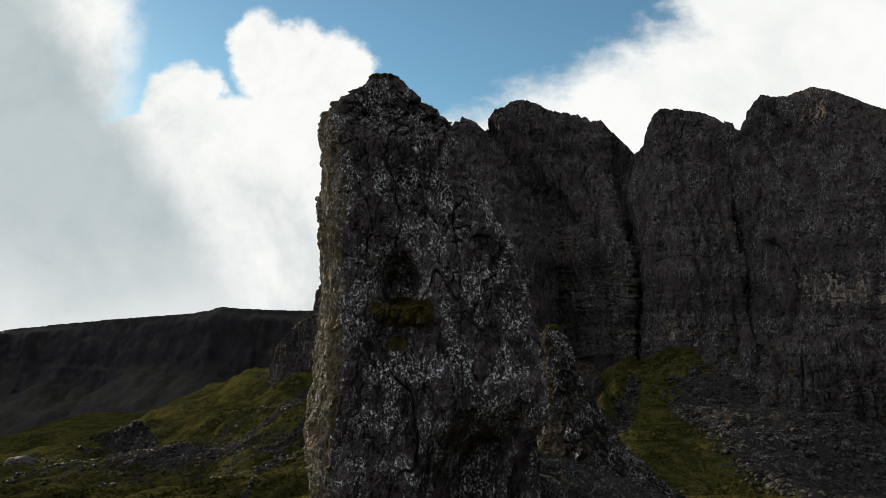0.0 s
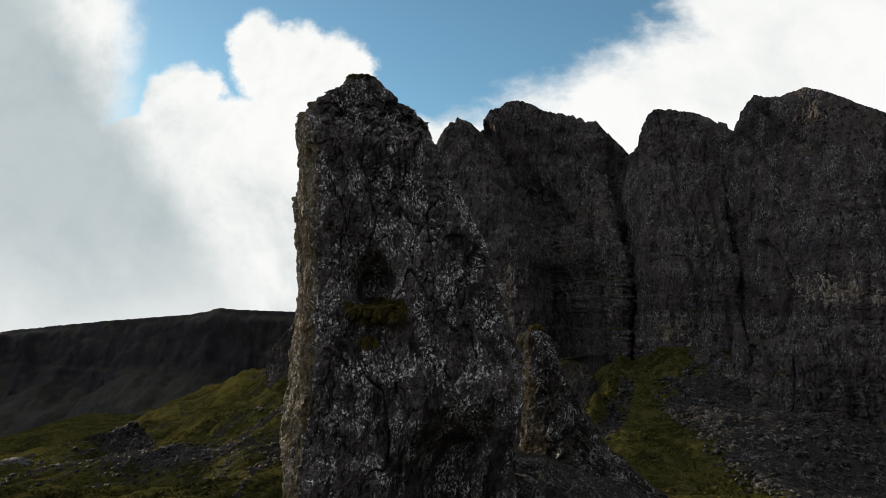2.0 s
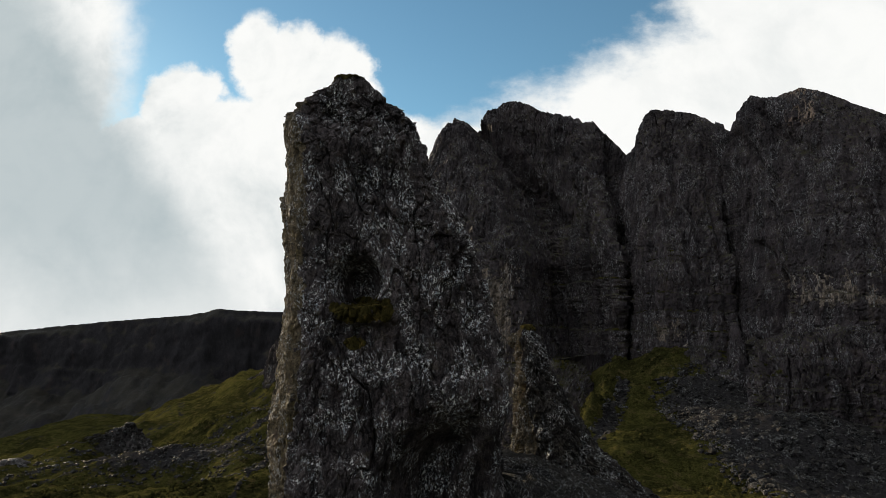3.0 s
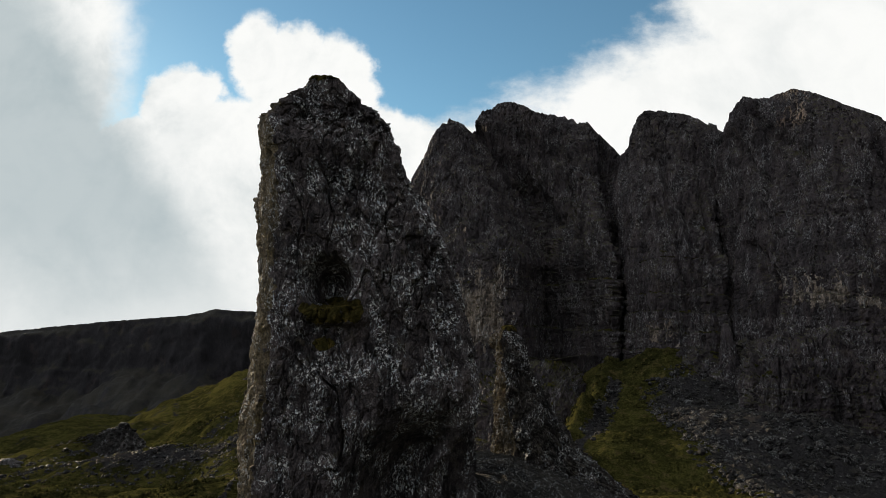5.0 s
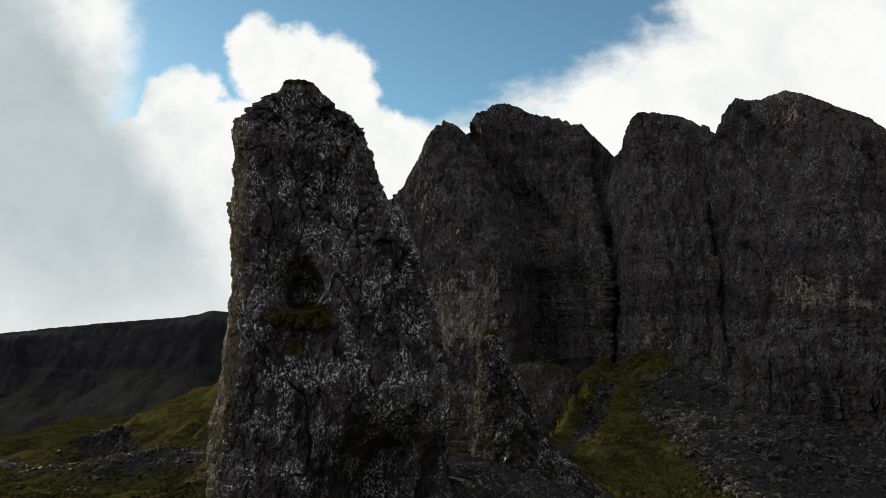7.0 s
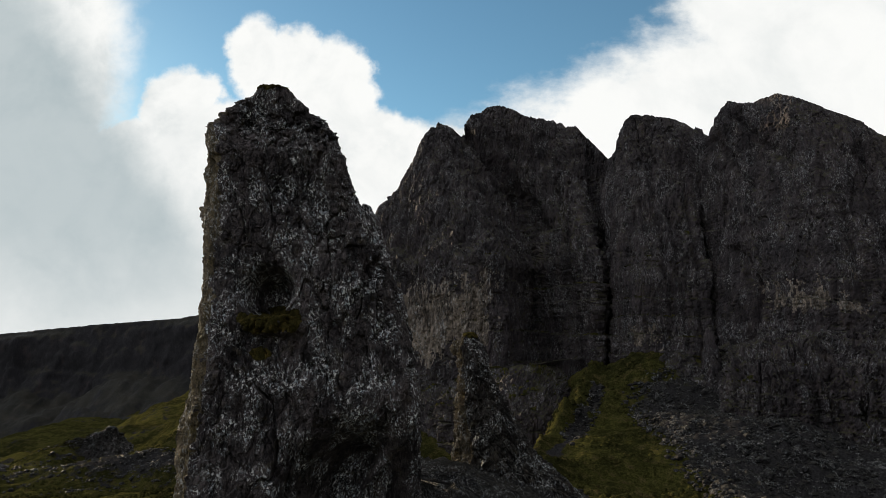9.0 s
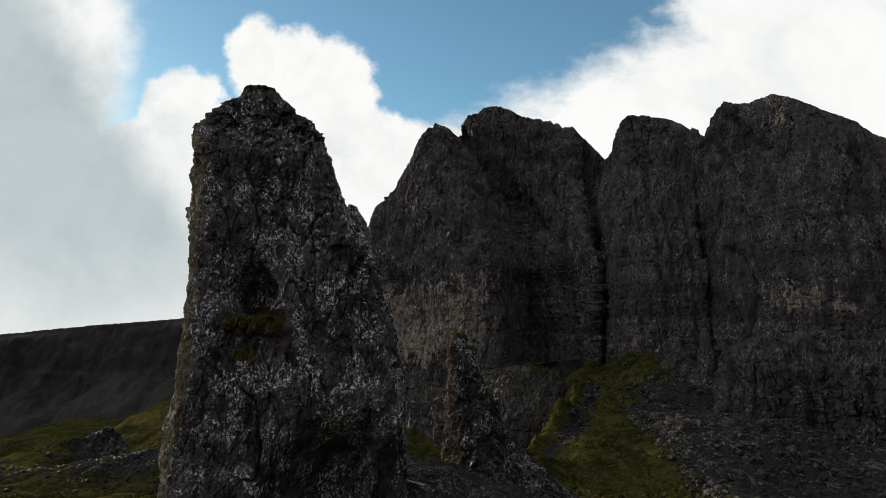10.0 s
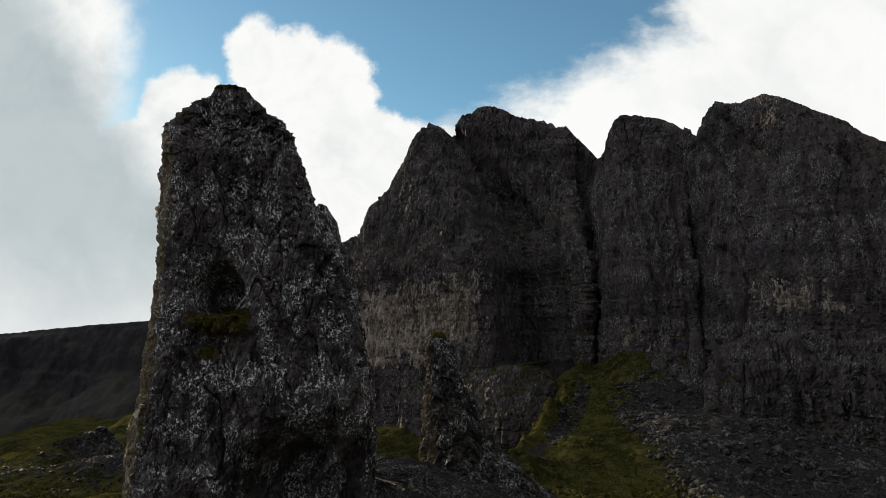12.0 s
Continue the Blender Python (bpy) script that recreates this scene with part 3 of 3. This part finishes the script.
def build_cliffs():
    b1 = cliff([(-125, 425, -118, 432, -112, 440), (-92, 392, -90, 398, -92, 404), (-66, 362, -64, 372, -76, 398), (-44, 332, -40, 342, -40, 350),
                (-22, 296, -20, 312, -22, 340), (6, 272, 6, 292, -4, 338), (31, 256, 32, 271, 10, 337), (42, 284, 41, 290, 24, 340), (54, 318, 54, 312, 43, 342),
                (67, 298, 67, 292, 57, 338), (75.5, 276, 75.5, 274, 68, 332), (77.5, 282, 78, 281, 80, 326), (79, 302, 80.5, 303, 90, 320), (110, 306, 112, 312, 112, 314)],
               [(-112, 2), (-100, 10), (-97, 24), (-83, 43), (-81, 56), (-60, 66), (-40, 77), (-26, 83), (-22, 96), (-11, 106), (-6, 116), (2.5, 134), (10, 141.5), (16, 140), (20.6, 137),
                (27, 146), (36, 150.5), (43, 152.3), (50, 149), (56, 145.5), (69, 141), (79, 135), (88, 125), (95, 113), (112, 105)],
               -24, 62, 0.47, 101, 3.6, bow=0.85, amount=0.85, ragged=0.5, grooves=[(23, 138, 49, 104, 4.5, 10), (49, 104, 57, 80, 5.5, 9), (-4, 110, -6, 70, 1.5, 3), (64, 135, 70, 20, 2.0, 3), (86, 124, 84, 20, 2.5, 6)])
    # the sun misses this face, so its sunlight is put into a paler colour
    build_buttress("rock_buttress", b1, "broad dark basalt cliff buttress with sunlight painted on one face", 54, ROCK_CLIFF, 401, [(-30, 33, 14, 48, 0.13)])
    b2 = cliff([(84, 300, 86, 303, 90, 310), (80.5, 262, 83, 266, 90, 292), (84, 241, 87, 251, 94, 285), (97, 233, 98, 244, 105, 280), (106, 232, 107.5, 243, 115, 276),
                (108.6, 244, 110, 254, 121.5, 272), (110, 285, 112, 292, 124, 298)],
               [(88, 105), (90, 113), (91, 119.5), (93, 125), (95.5, 127.3), (99, 127), (105, 125.3), (112, 123.3), (116, 120.5), (119, 115), (122, 109), (126, 98)],
               -10, 50, 0.45, 131, 3.2, bow=0.95, amount=0.75, ragged=0.45, grooves=[(98, 100, 94, 25, 1.2, 2.0), (112, 105, 104, 22, 1.2, 2.5), (101, 80, 99, 24, 0.9, 1.5)])
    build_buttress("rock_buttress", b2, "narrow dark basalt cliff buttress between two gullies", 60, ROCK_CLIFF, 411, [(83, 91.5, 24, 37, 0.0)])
    b3 = cliff([(116, 286, 119, 290, 127, 300), (112.6, 245, 113.4, 249, 119, 264), (115, 227, 116.6, 233, 121, 252), (122, 210, 124, 216, 130, 243), (133, 198, 134, 205, 138.5, 228),
                (150, 190, 151, 196, 150, 218), (172, 176, 173, 184, 168, 208), (200, 160, 202, 170, 196, 198), (250, 140, 255, 150, 250, 180)],
               [(117, 96), (118.4, 108), (119.5, 115.5), (123, 121.3), (130, 118.2), (134, 119), (138.5, 115), (145, 108.5), (153, 102), (157, 97), (168, 90), (196, 84), (250, 78)],
               -10, 50, 0.47, 161, 3.2, bow=0.95, amount=0.65, ragged=0.45, grooves=[(117.6, 62, 118.6, 52, 1.1, 4), (118.6, 52, 117.2, 24, 1.4, 7), (126, 112, 133, 88, 1.0, 2.5), (119, 106, 124, 82, 0.9, 2.2), (141, 70, 139, 36, 1.2, 2.5), (150, 95, 147, 40, 1.3, 2.5)])
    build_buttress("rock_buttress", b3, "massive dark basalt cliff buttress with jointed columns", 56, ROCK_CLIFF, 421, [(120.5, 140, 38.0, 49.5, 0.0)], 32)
    low = cliff([(120, 240, 120, 240, 122, 244), (104, 218, 105, 220, 110, 228), (97, 200, 99, 203, 108, 214), (108, 191, 110, 194, 116, 206), (128, 184, 129, 187, 132, 200),
                 (150, 176, 151, 179, 152, 192), (180, 164, 181, 167, 180, 182), (230, 148, 232, 152, 232, 168)],
                [(107, 27), (110, 29), (116, 31), (132, 32), (152, 33), (180, 34), (232, 36)],
                -14, 14, 0.42, 181, 3.4, bow=1.2, back=30, layers=5.0, grooves=[(119, 30, 117, -6, 0.9, 2.5), (139, 32, 137, -6, 1.0, 2.5), (105, 26, 104, 2, 0.8, 1.8)])
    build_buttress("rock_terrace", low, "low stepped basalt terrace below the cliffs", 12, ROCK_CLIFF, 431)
    apron = cliff([(-60, 338, -60, 338, -58, 344), (-22, 300, -22, 302, -18, 312), (5, 268, 6, 271, 8, 284), (25, 240, 26, 243, 28, 258), (38, 224, 39, 228, 42, 248),
                   (50, 230, 51, 234, 54, 262), (60, 250, 60, 256, 64, 284)],
                  [(-60, 1), (-20, 7), (8, 13), (28, 17), (42, 20), (64, 20)],
                  -32, 2, 0.42, 191, 3.0, bow=1.3, back=34, layers=4.5, fall=-0.02, folds=8.0)
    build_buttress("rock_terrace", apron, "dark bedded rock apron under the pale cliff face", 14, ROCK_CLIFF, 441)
    far = cliff([(-1500, 460, -1500, 610, -1500, 640), (-900, 520, -900, 660, -900, 700), (-640, 534, -640, 665, -640, 700), (-466, 540, -466, 668, -466, 700), (-421, 540, -421, 668, -421, 700),
                 (-347, 540, -347, 668, -347, 700), (-261, 540, -261, 670, -261, 700), (-234, 545, -234, 672, -234, 700), (-200, 550, -200, 672, -200, 700),
                 (-140, 570, -140, 675, -140, 700), (200, 600, 200, 675, 200, 700), (700, 600, 700, 675, 700, 700)],
                [(-1500, 20), (-900, 24), (-466, 30.4), (-421, 35), (-347, 41.7), (-261, 48.2), (-248, 51), (-234, 55.3), (-226, 54.5), (-210, 52.7), (-150, 51.5), (200, 45), (700, 40)],
                -84, -24, 2.4, 211, 7.0, bow=0.8, back=900, tall=1.4, layers=30, folds=40.0, amount=0.55, ragged=0.15, wobble=22.0)
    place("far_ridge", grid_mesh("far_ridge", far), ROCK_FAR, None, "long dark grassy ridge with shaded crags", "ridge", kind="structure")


# ---- the ground ----
SPOTS = [(0, 0, 2), (0, -200, -10), (300, 0, 5), (-300, 0, -20), (0, 68, 9), (14, 86, 9), (30, 96, 6), (-26, 68, 0), (42, 75, -3), (52, 155, -5), (58, 200, 2), (86, 241, 24),
         (68, 250, 21), (60, 232, 16), (50, 211, 11), (40, 187, 4), (34, 168, 1), (50, 250, 4), (40, 222, -8), (28, 195, -16), (24, 238, -25), (8, 195, -22), (100, 194, 6), (130, 172, -2), (100, 150, -7), (190, 145, 2), (-146, 318, -30), (-100, 250, -27), (-94, 330, -8), (-110, 300, -20), (-65, 270, -18), (-66, 322, -5), (-35, 300, -9), (-74, 372, 8),
         (-210, 300, -33), (-205, 380, -41), (-300, 340, -48), (-50, 190, -18), (-150, 180, -21), (-150, 250, -28), (-270, 450, -58), (-160, 450, -13), (-124, 450, 2), (-160, 400, -21), (-207, 430, -39), (-111, 370, -11), (-121, 480, 4), (-87, 430, 11), (-153, 350, -28), (-160, 560, -14), (-250, 560, -45), (-420, 540, -76), (0, 420, 10), (600, 600, 0)]


def ground_height(x, y):
    """Height of the open ground: a blend of spot heights, with knolls, ribs and tussocks."""
    sx, sy, sz = np.array(SPOTS, float).T
    d2 = (x[..., None] - sx) ** 2 + (y[..., None] - sy) ** 2
    w = 1.0 / (d2 + 60.0) ** 1.7
    h = (w * sz).sum(-1) / w.sum(-1)
    # the grassy spur's steep flank, and two knolls in the hollow
    along = (x - 50) * 0.43 + (y - 210) * 0.903
    across = (x - 50) * 0.903 - (y - 210) * 0.43
    spur = ease(along, -60, -25) * ease(along, 50, 36)
    rag = 2.0 * fbm(np.stack([x, y, x * 0], -1), 7, 3, seed=331)
    h = h + spur * (1.8 * np.exp(-((across + rag) / 2.5) ** 2) - 1.6 * np.exp(-((across - 6 + rag) / 3.0) ** 2) - 8.0 * ease(across + rag, 0, -9) * ease(across, -50, -22))
    for kx, ky, kr, kh in ((-166, 318, 12, 6), (-185, 288, 10, 4), (-120, 215, 14, 3), (-100, 262, 22, -3)):
        h = h + kh * np.exp(-((x - kx) ** 2 + (y - ky) ** 2) / kr ** 2)
    far = np.hypot(x, y)
    p = np.stack([x, y, x * 0], -1)
    calm = ease(far, 1500, 600)
    h = h + calm * (3.0 * fbm(p, 38, 4, 0.5, seed=301) + 1.3 * fbm(p, 9, 4, 0.55, seed=302))
    # rills down the fall line of the hillside
    rill = fbm(np.stack([(x * 0.87 - y * 0.5) / 5.0, (x * 0.5 + y * 0.87) / 55.0, x * 0], -1), 1.0, 3, seed=305)
    h = h + calm * 1.5 * rill * ease(x, 10, -30) * ease(y, 180, 240)
    # terracettes along the contours
    q = np.stack([h / 1.1, x * 0.035, y * 0.035], -1)
    h = h + calm * 0.6 * fbm(q, 1.0, 2, seed=303)
    return h


def scree_share(x, y, h):
    p = np.stack([x, y, h], -1)
    right = ease(x, 62, 84) * ease(y, 95, 125) * ease(y, 232, 212)
    left = np.exp(-(((x + 112) / 48) ** 2 + ((y - 285) / 17) ** 2))
    knoll = np.exp(-(((x - 10) / 30) ** 2 + ((y - 76) / 22) ** 2))
    # the eroded strip beside the spur's rib, a stony stream bed and a worn track
    along = (x - 50) * 0.43 + (y - 210) * 0.903
    across = (x - 50) * 0.903 - (y - 210) * 0.43
    strip = 0.8 * np.exp(-((across - 6 + 1.5 * fbm(p, 6, 3, seed=313)) / 2.6) ** 2) * ease(along, -50, -38) * ease(along, 34, 20)
    lines = strip
    for line, wide, much in ((((-105, 285), (-90, 287), (-82, 302), (-74, 320), (-69, 350)), 3.2, 0.75), (((-57, 196), (-61, 229), (-64, 270), (-63, 294), (-60, 307)), 1.3, 0.9)):
        for (x0, y0), (x1, y1) in zip(line, line[1:]):
            t = np.clip(((x - x0) * (x1 - x0) + (y - y0) * (y1 - y0)) / ((x1 - x0) ** 2 + (y1 - y0) ** 2), 0, 1)
            d = np.hypot(x - x0 - t * (x1 - x0), y - y0 - t * (y1 - y0)) + 1.2 * wide * fbm(p, 5, 3, seed=314)
            lines = np.maximum(lines, much * np.exp(-(d / wide) ** 2))
    # stony runnels down the hillside
    run = fbm(np.stack([(x * 0.87 - y * 0.5) / 7.0, (x * 0.5 + y * 0.87) / 60.0, x * 0], -1), 1.0, 3, seed=311)
    hill = ease(run, 0.12, 0.34) * ease(x, 20, -20) * ease(y, 180, 240) * 0.45
    return np.clip(np.maximum.reduce([right * 0.85, left * 0.8, knoll, hill, lines]) + 0.1 * fbm(p, 12, 3, seed=312), 0, 1)


def build_ground():
    a = np.radians(np.concatenate([np.linspace(-180, -46, 60), np.linspace(-45.9, 45.9, 560), np.linspace(46, 178, 60)]))
    r = np.concatenate([[0.5], np.geomspace(6, 100, 50), np.geomspace(100.6, 420, 270), np.geomspace(424, 4500, 60)])
    x = r[:, None] * np.sin(a)[None]
    y = r[:, None] * np.cos(a)[None]
    z = ground_height(x, y)
    p = np.stack([x, y, z], -1)
    p[..., 2] += 1.1 * ease(scree_share(x, y, z), 0.2, 0.7) * (0.3 + fbm(p, 2.6, 3, 0.6, seed=321)) + ease(r, 700, 300)[:, None] * (0.4 * fbm(p, 1.6, 2, seed=322) + 0.7 * fbm(p, 4.5, 3, seed=323))
    me = grid_mesh("ground", p[::-1], True)
    me.attributes.new("scree", "FLOAT", "POINT").data.foreach_set("value", scree_share(x, y, z)[::-1].astype(np.float32).ravel())
    place("ground", me, GRASS, None, "rough olive hill grass with stony scree slopes", "ground", kind="structure")


CRAG = []


def build_outcrops():
    base = tower([(-12, -26, 50, 46, 116), (2, -17, 38, 55, 107), (7, -14, 32, 59, 102), (10, -11.5, 27, 62, 98), (13, -7, 20, 66, 93), (15, -2, 13, 70, 87)], 0.05, 2.4, 0.15, 61, 1.8, tall=0.9, amount=0.9, up=2.6)
    place("rock_knoll", grid_mesh("rock_knoll", base, True), ROCK_DARK, None, "broad dark rock knoll that the pinnacle stands on", "rock outcrop")
    left = tower([(-42, -196, -128, 302, 350), (-32, -190, -134, 310, 346), (-27, -184, -138, 315, 343), (-23, -176, -141, 320, 341), (-20, -167, -143.5, 324, 339), (-17.5, -158, -145.5, 327, 337), (-15.6, -152, -147, 329, 335), (-14, -149.6, -147.8, 330, 334)],
                 0.2, 2.2, 0.35, 71, 1.9, tall=1.5, amount=1.9, up=0.4)
    CRAG.append(left)
    crag = place("rock_outcrop", grid_mesh("rock_outcrop", left, True, smooth=False), ROCK_CRAG, None, "jagged dark crag rising from the grassy hollow", "rock outcrop")
    up = normals(left, True)
    up = up if up[..., 2].mean() > 0 else -up
    lawn = (left[..., 0] + 8 * fbm(left, 9, 3, seed=72) < -157) & (up[..., 2] + 0.3 * fbm(left, 4, 3, seed=74) > 0.25)
    place("grass_flank", grid_mesh("grass_flank", left + up * 0.2 + np.array([0, 0, 0.25]), True, lawn), GRASS, crag, "olive turf on the gentler flank", kind="stuff")
    low = tower([(-38, -196, -160, 272, 304), (-29, -190, -166, 278, 300), (-25, -184, -172, 282, 296), (-22.5, -181, -176, 285, 292)], 0.0, 2.2, 0.5, 73, 3.6, tall=1.0, amount=1.2)
    place("rock_outcrop", grid_mesh("rock_outcrop", low, True, smooth=False), ROCK_CRAG, None, "low dark crag half buried in turf", "rock outcrop")
    step = tower([(4, 80, 106, 214, 240), (14, 83, 103, 219, 238), (18, 85, 101, 222, 237), (22, 87, 98, 226, 236), (25, 89, 95, 229, 235)], -0.3, 2.4, 0.3, 75, 2.4, tall=1.2, amount=1.4)
    place("rock_outcrop", grid_mesh("rock_outcrop", step, True), ROCK_CLIFF, None, "dark rocky step above the grassy spur", "rock outcrop")
    rib = tower([(4, 95, 107, 212, 232), (14, 97, 105, 216, 229), (22, 98.5, 103.5, 219, 227), (29, 99.5, 102.5, 221, 226), (33, 100.4, 101.6, 222, 225)], 0.0, 2.2, 0.3, 77, 2.0, tall=2.0, amount=1.2)
    place("rock_rib", grid_mesh("rock_rib", rib, True), ROCK_CLIFF, None, "thin upright rock rib at the foot of a gully", "rock outcrop")


def boulder_mesh(name, seed, fine=2):
    """A broken block with flat, slanting faces."""
    rnd = random.Random(seed)
    bm = bmesh.new()
    bmesh.ops.create_icosphere(bm, subdivisions=fine, radius=1.0)
    planes = [(Vector((rnd.uniform(-1, 1), rnd.uniform(-1, 1), rnd.uniform(-1, 1))).normalized(), rnd.uniform(0.45, 0.85)) for _ in range(9)]
    shape = Vector((rnd.uniform(0.8, 1.3), rnd.uniform(0.8, 1.2), rnd.uniform(0.6, 0.95)))
    for v in bm.verts:
        for n, d in planes:
            over = v.co.dot(n) - d
            if over > 0:
                v.co -= n * over
        v.co = Vector((v.co.x * shape.x, v.co.y * shape.y, v.co.z * shape.z))
    me = bpy.data.meshes.new(name)
    bm.to_mesh(me)
    bm.free()
    me.materials.append(ROCK_CLIFF if seed % 3 == 0 else ROCK_DARK)
    return me


def scatter(rng, count, box, want):
    """Spots in a stretch of the plan, kept by the share of scree there."""
    x = rng.uniform(box[0], box[1], count)
    y = rng.uniform(box[2], box[3], count)
    h = ground_height(x, y)
    keep = scree_share(x, y, h) > want + rng.uniform(0, 0.35, count)
    return x[keep], y[keep], h[keep]


def build_boulders():
    rng = np.random.default_rng(5)
    kinds = [boulder_mesh("boulder", 500 + k) for k in range(14)]
    parts = [scatter(rng, 900, (50, 135, 112, 176), 0.35), scatter(rng, 700, (-160, -60, 225, 300), 0.3)]
    x, y, h = (np.concatenate([parts[0][k][:190], parts[1][k][:100]]) for k in range(3))
    for i in range(len(x)):
        size = float(np.clip(rng.lognormal(-0.5, 0.45), 0.35, 1.7))
        ob = new("boulder", kinds[int(rng.integers(14))])
        ob.matrix_world = pose(float(x[i]), float(y[i]), float(h[i]) + 0.15 * size, rng.uniform(-25, 25), rng.uniform(-25, 25), rng.uniform(0, 360)) @ Matrix.Scale(size, 4)
        tagged(ob, "dark angular basalt boulder lying on the scree", "boulder", "scree boulders")
    # the stones too many to count
    co, faces, start = [], [], 0
    shapes = []
    for me in [boulder_mesh("stone", 700 + k, 1) for k in range(8)]:
        v = np.empty(len(me.vertices) * 3)
        me.vertices.foreach_get("co", v)
        f = np.empty(len(me.polygons) * 3, dtype=np.int32)
        me.polygons.foreach_get("vertices", f)
        shapes.append((v.reshape(-1, 3), f.reshape(-1, 3)))
    parts = [scatter(rng, 34000, (46, 160, 105, 228), 0.15), scatter(rng, 12000, (-190, -40, 195, 340), 0.2), scatter(rng, 6000, (-120, 20, 240, 400), 0.4)]
    crag = CRAG[0].reshape(-1, 3)
    crag = crag[(crag[:, 2] > -31) & (crag[:, 1] < 338)]
    crag = crag[rng.integers(0, len(crag), 1500)]
    parts.append((crag[:, 0], crag[:, 1], crag[:, 2] - 0.1))
    x, y, h = (np.concatenate([q[k] for q in parts]) for k in range(3))
    for i in range(len(x)):
        v, f = shapes[int(rng.integers(8))]
        size = float(np.clip(rng.lognormal(-0.85, 0.5), 0.2, 1.6))
        a = rng.uniform(0, 6.28)
        turned = np.stack([v[:, 0] * math.cos(a) - v[:, 1] * math.sin(a), v[:, 0] * math.sin(a) + v[:, 1] * math.cos(a), v[:, 2]], -1)
        co.append(turned * size + np.array([x[i], y[i], h[i] + 0.15 + 0.1 * size]))
        faces.append(f + start)
        start += len(v)
    place("scree_stones", quad_mesh("scree_stones", np.concatenate(co), np.concatenate(faces), False), ROCK_DARK, None,
          "dark broken basalt stones spread over the slopes", "scree", kind="stuff")


def build_tussocks():
    """Clumps of hill grass on the open slopes, each a ragged little dome."""
    rng = np.random.default_rng(9)
    a = np.arange(6) * math.pi / 3
    ring = np.stack([np.cos(a), np.sin(a), a * 0], -1)
    unit = np.concatenate([ring * [1, 1, 0] - [0, 0, 0.3], ring * 0.7 + [0, 0, 0.45], [[0, 0, 0.75]]])
    tris = []
    for k in range(6):
        m = (k + 1) % 6
        tris += [(k, m, 6 + m), (k, 6 + m, 6 + k), (6 + k, 6 + m, 12)]
    tris = np.array(tris)
    x = np.concatenate([rng.uniform(20, 100, 9000), rng.uniform(-190, -45, 12000), rng.uniform(-110, 0, 3000)])
    y = np.concatenate([rng.uniform(115, 250, 9000), rng.uniform(190, 350, 12000), rng.uniform(280, 400, 3000)])
    h = ground_height(x, y)
    keep = scree_share(x, y, h) < rng.uniform(0.1, 0.45, len(x))
    keep &= fbm(np.stack([x, y, x * 0], -1), 7.0, 3, seed=341) > rng.uniform(-0.35, 0.35, len(x))
    x, y, h = x[keep], y[keep], h[keep]
    n = len(x)
    size = np.clip(rng.lognormal(-0.8, 0.4, n), 0.2, 1.0)
    co = unit[None] * (size[:, None, None] * rng.uniform(0.65, 1.35, (n, 13, 3)))
    co = co + np.stack([x, y, h + 0.1], -1)[:, None]
    faces = (tris[None] + 13 * np.arange(n)[:, None, None]).reshape(-1, 3)
    place("grass_tussocks", quad_mesh("grass_tussocks", co.reshape(-1, 3), faces), GRASS, None, "olive and straw-coloured tussocks of rough hill grass", "grass", kind="stuff")


build_pinnacle()
build_spire()
build_cliffs()
build_outcrops()
build_ground()
build_tussocks()
build_boulders()
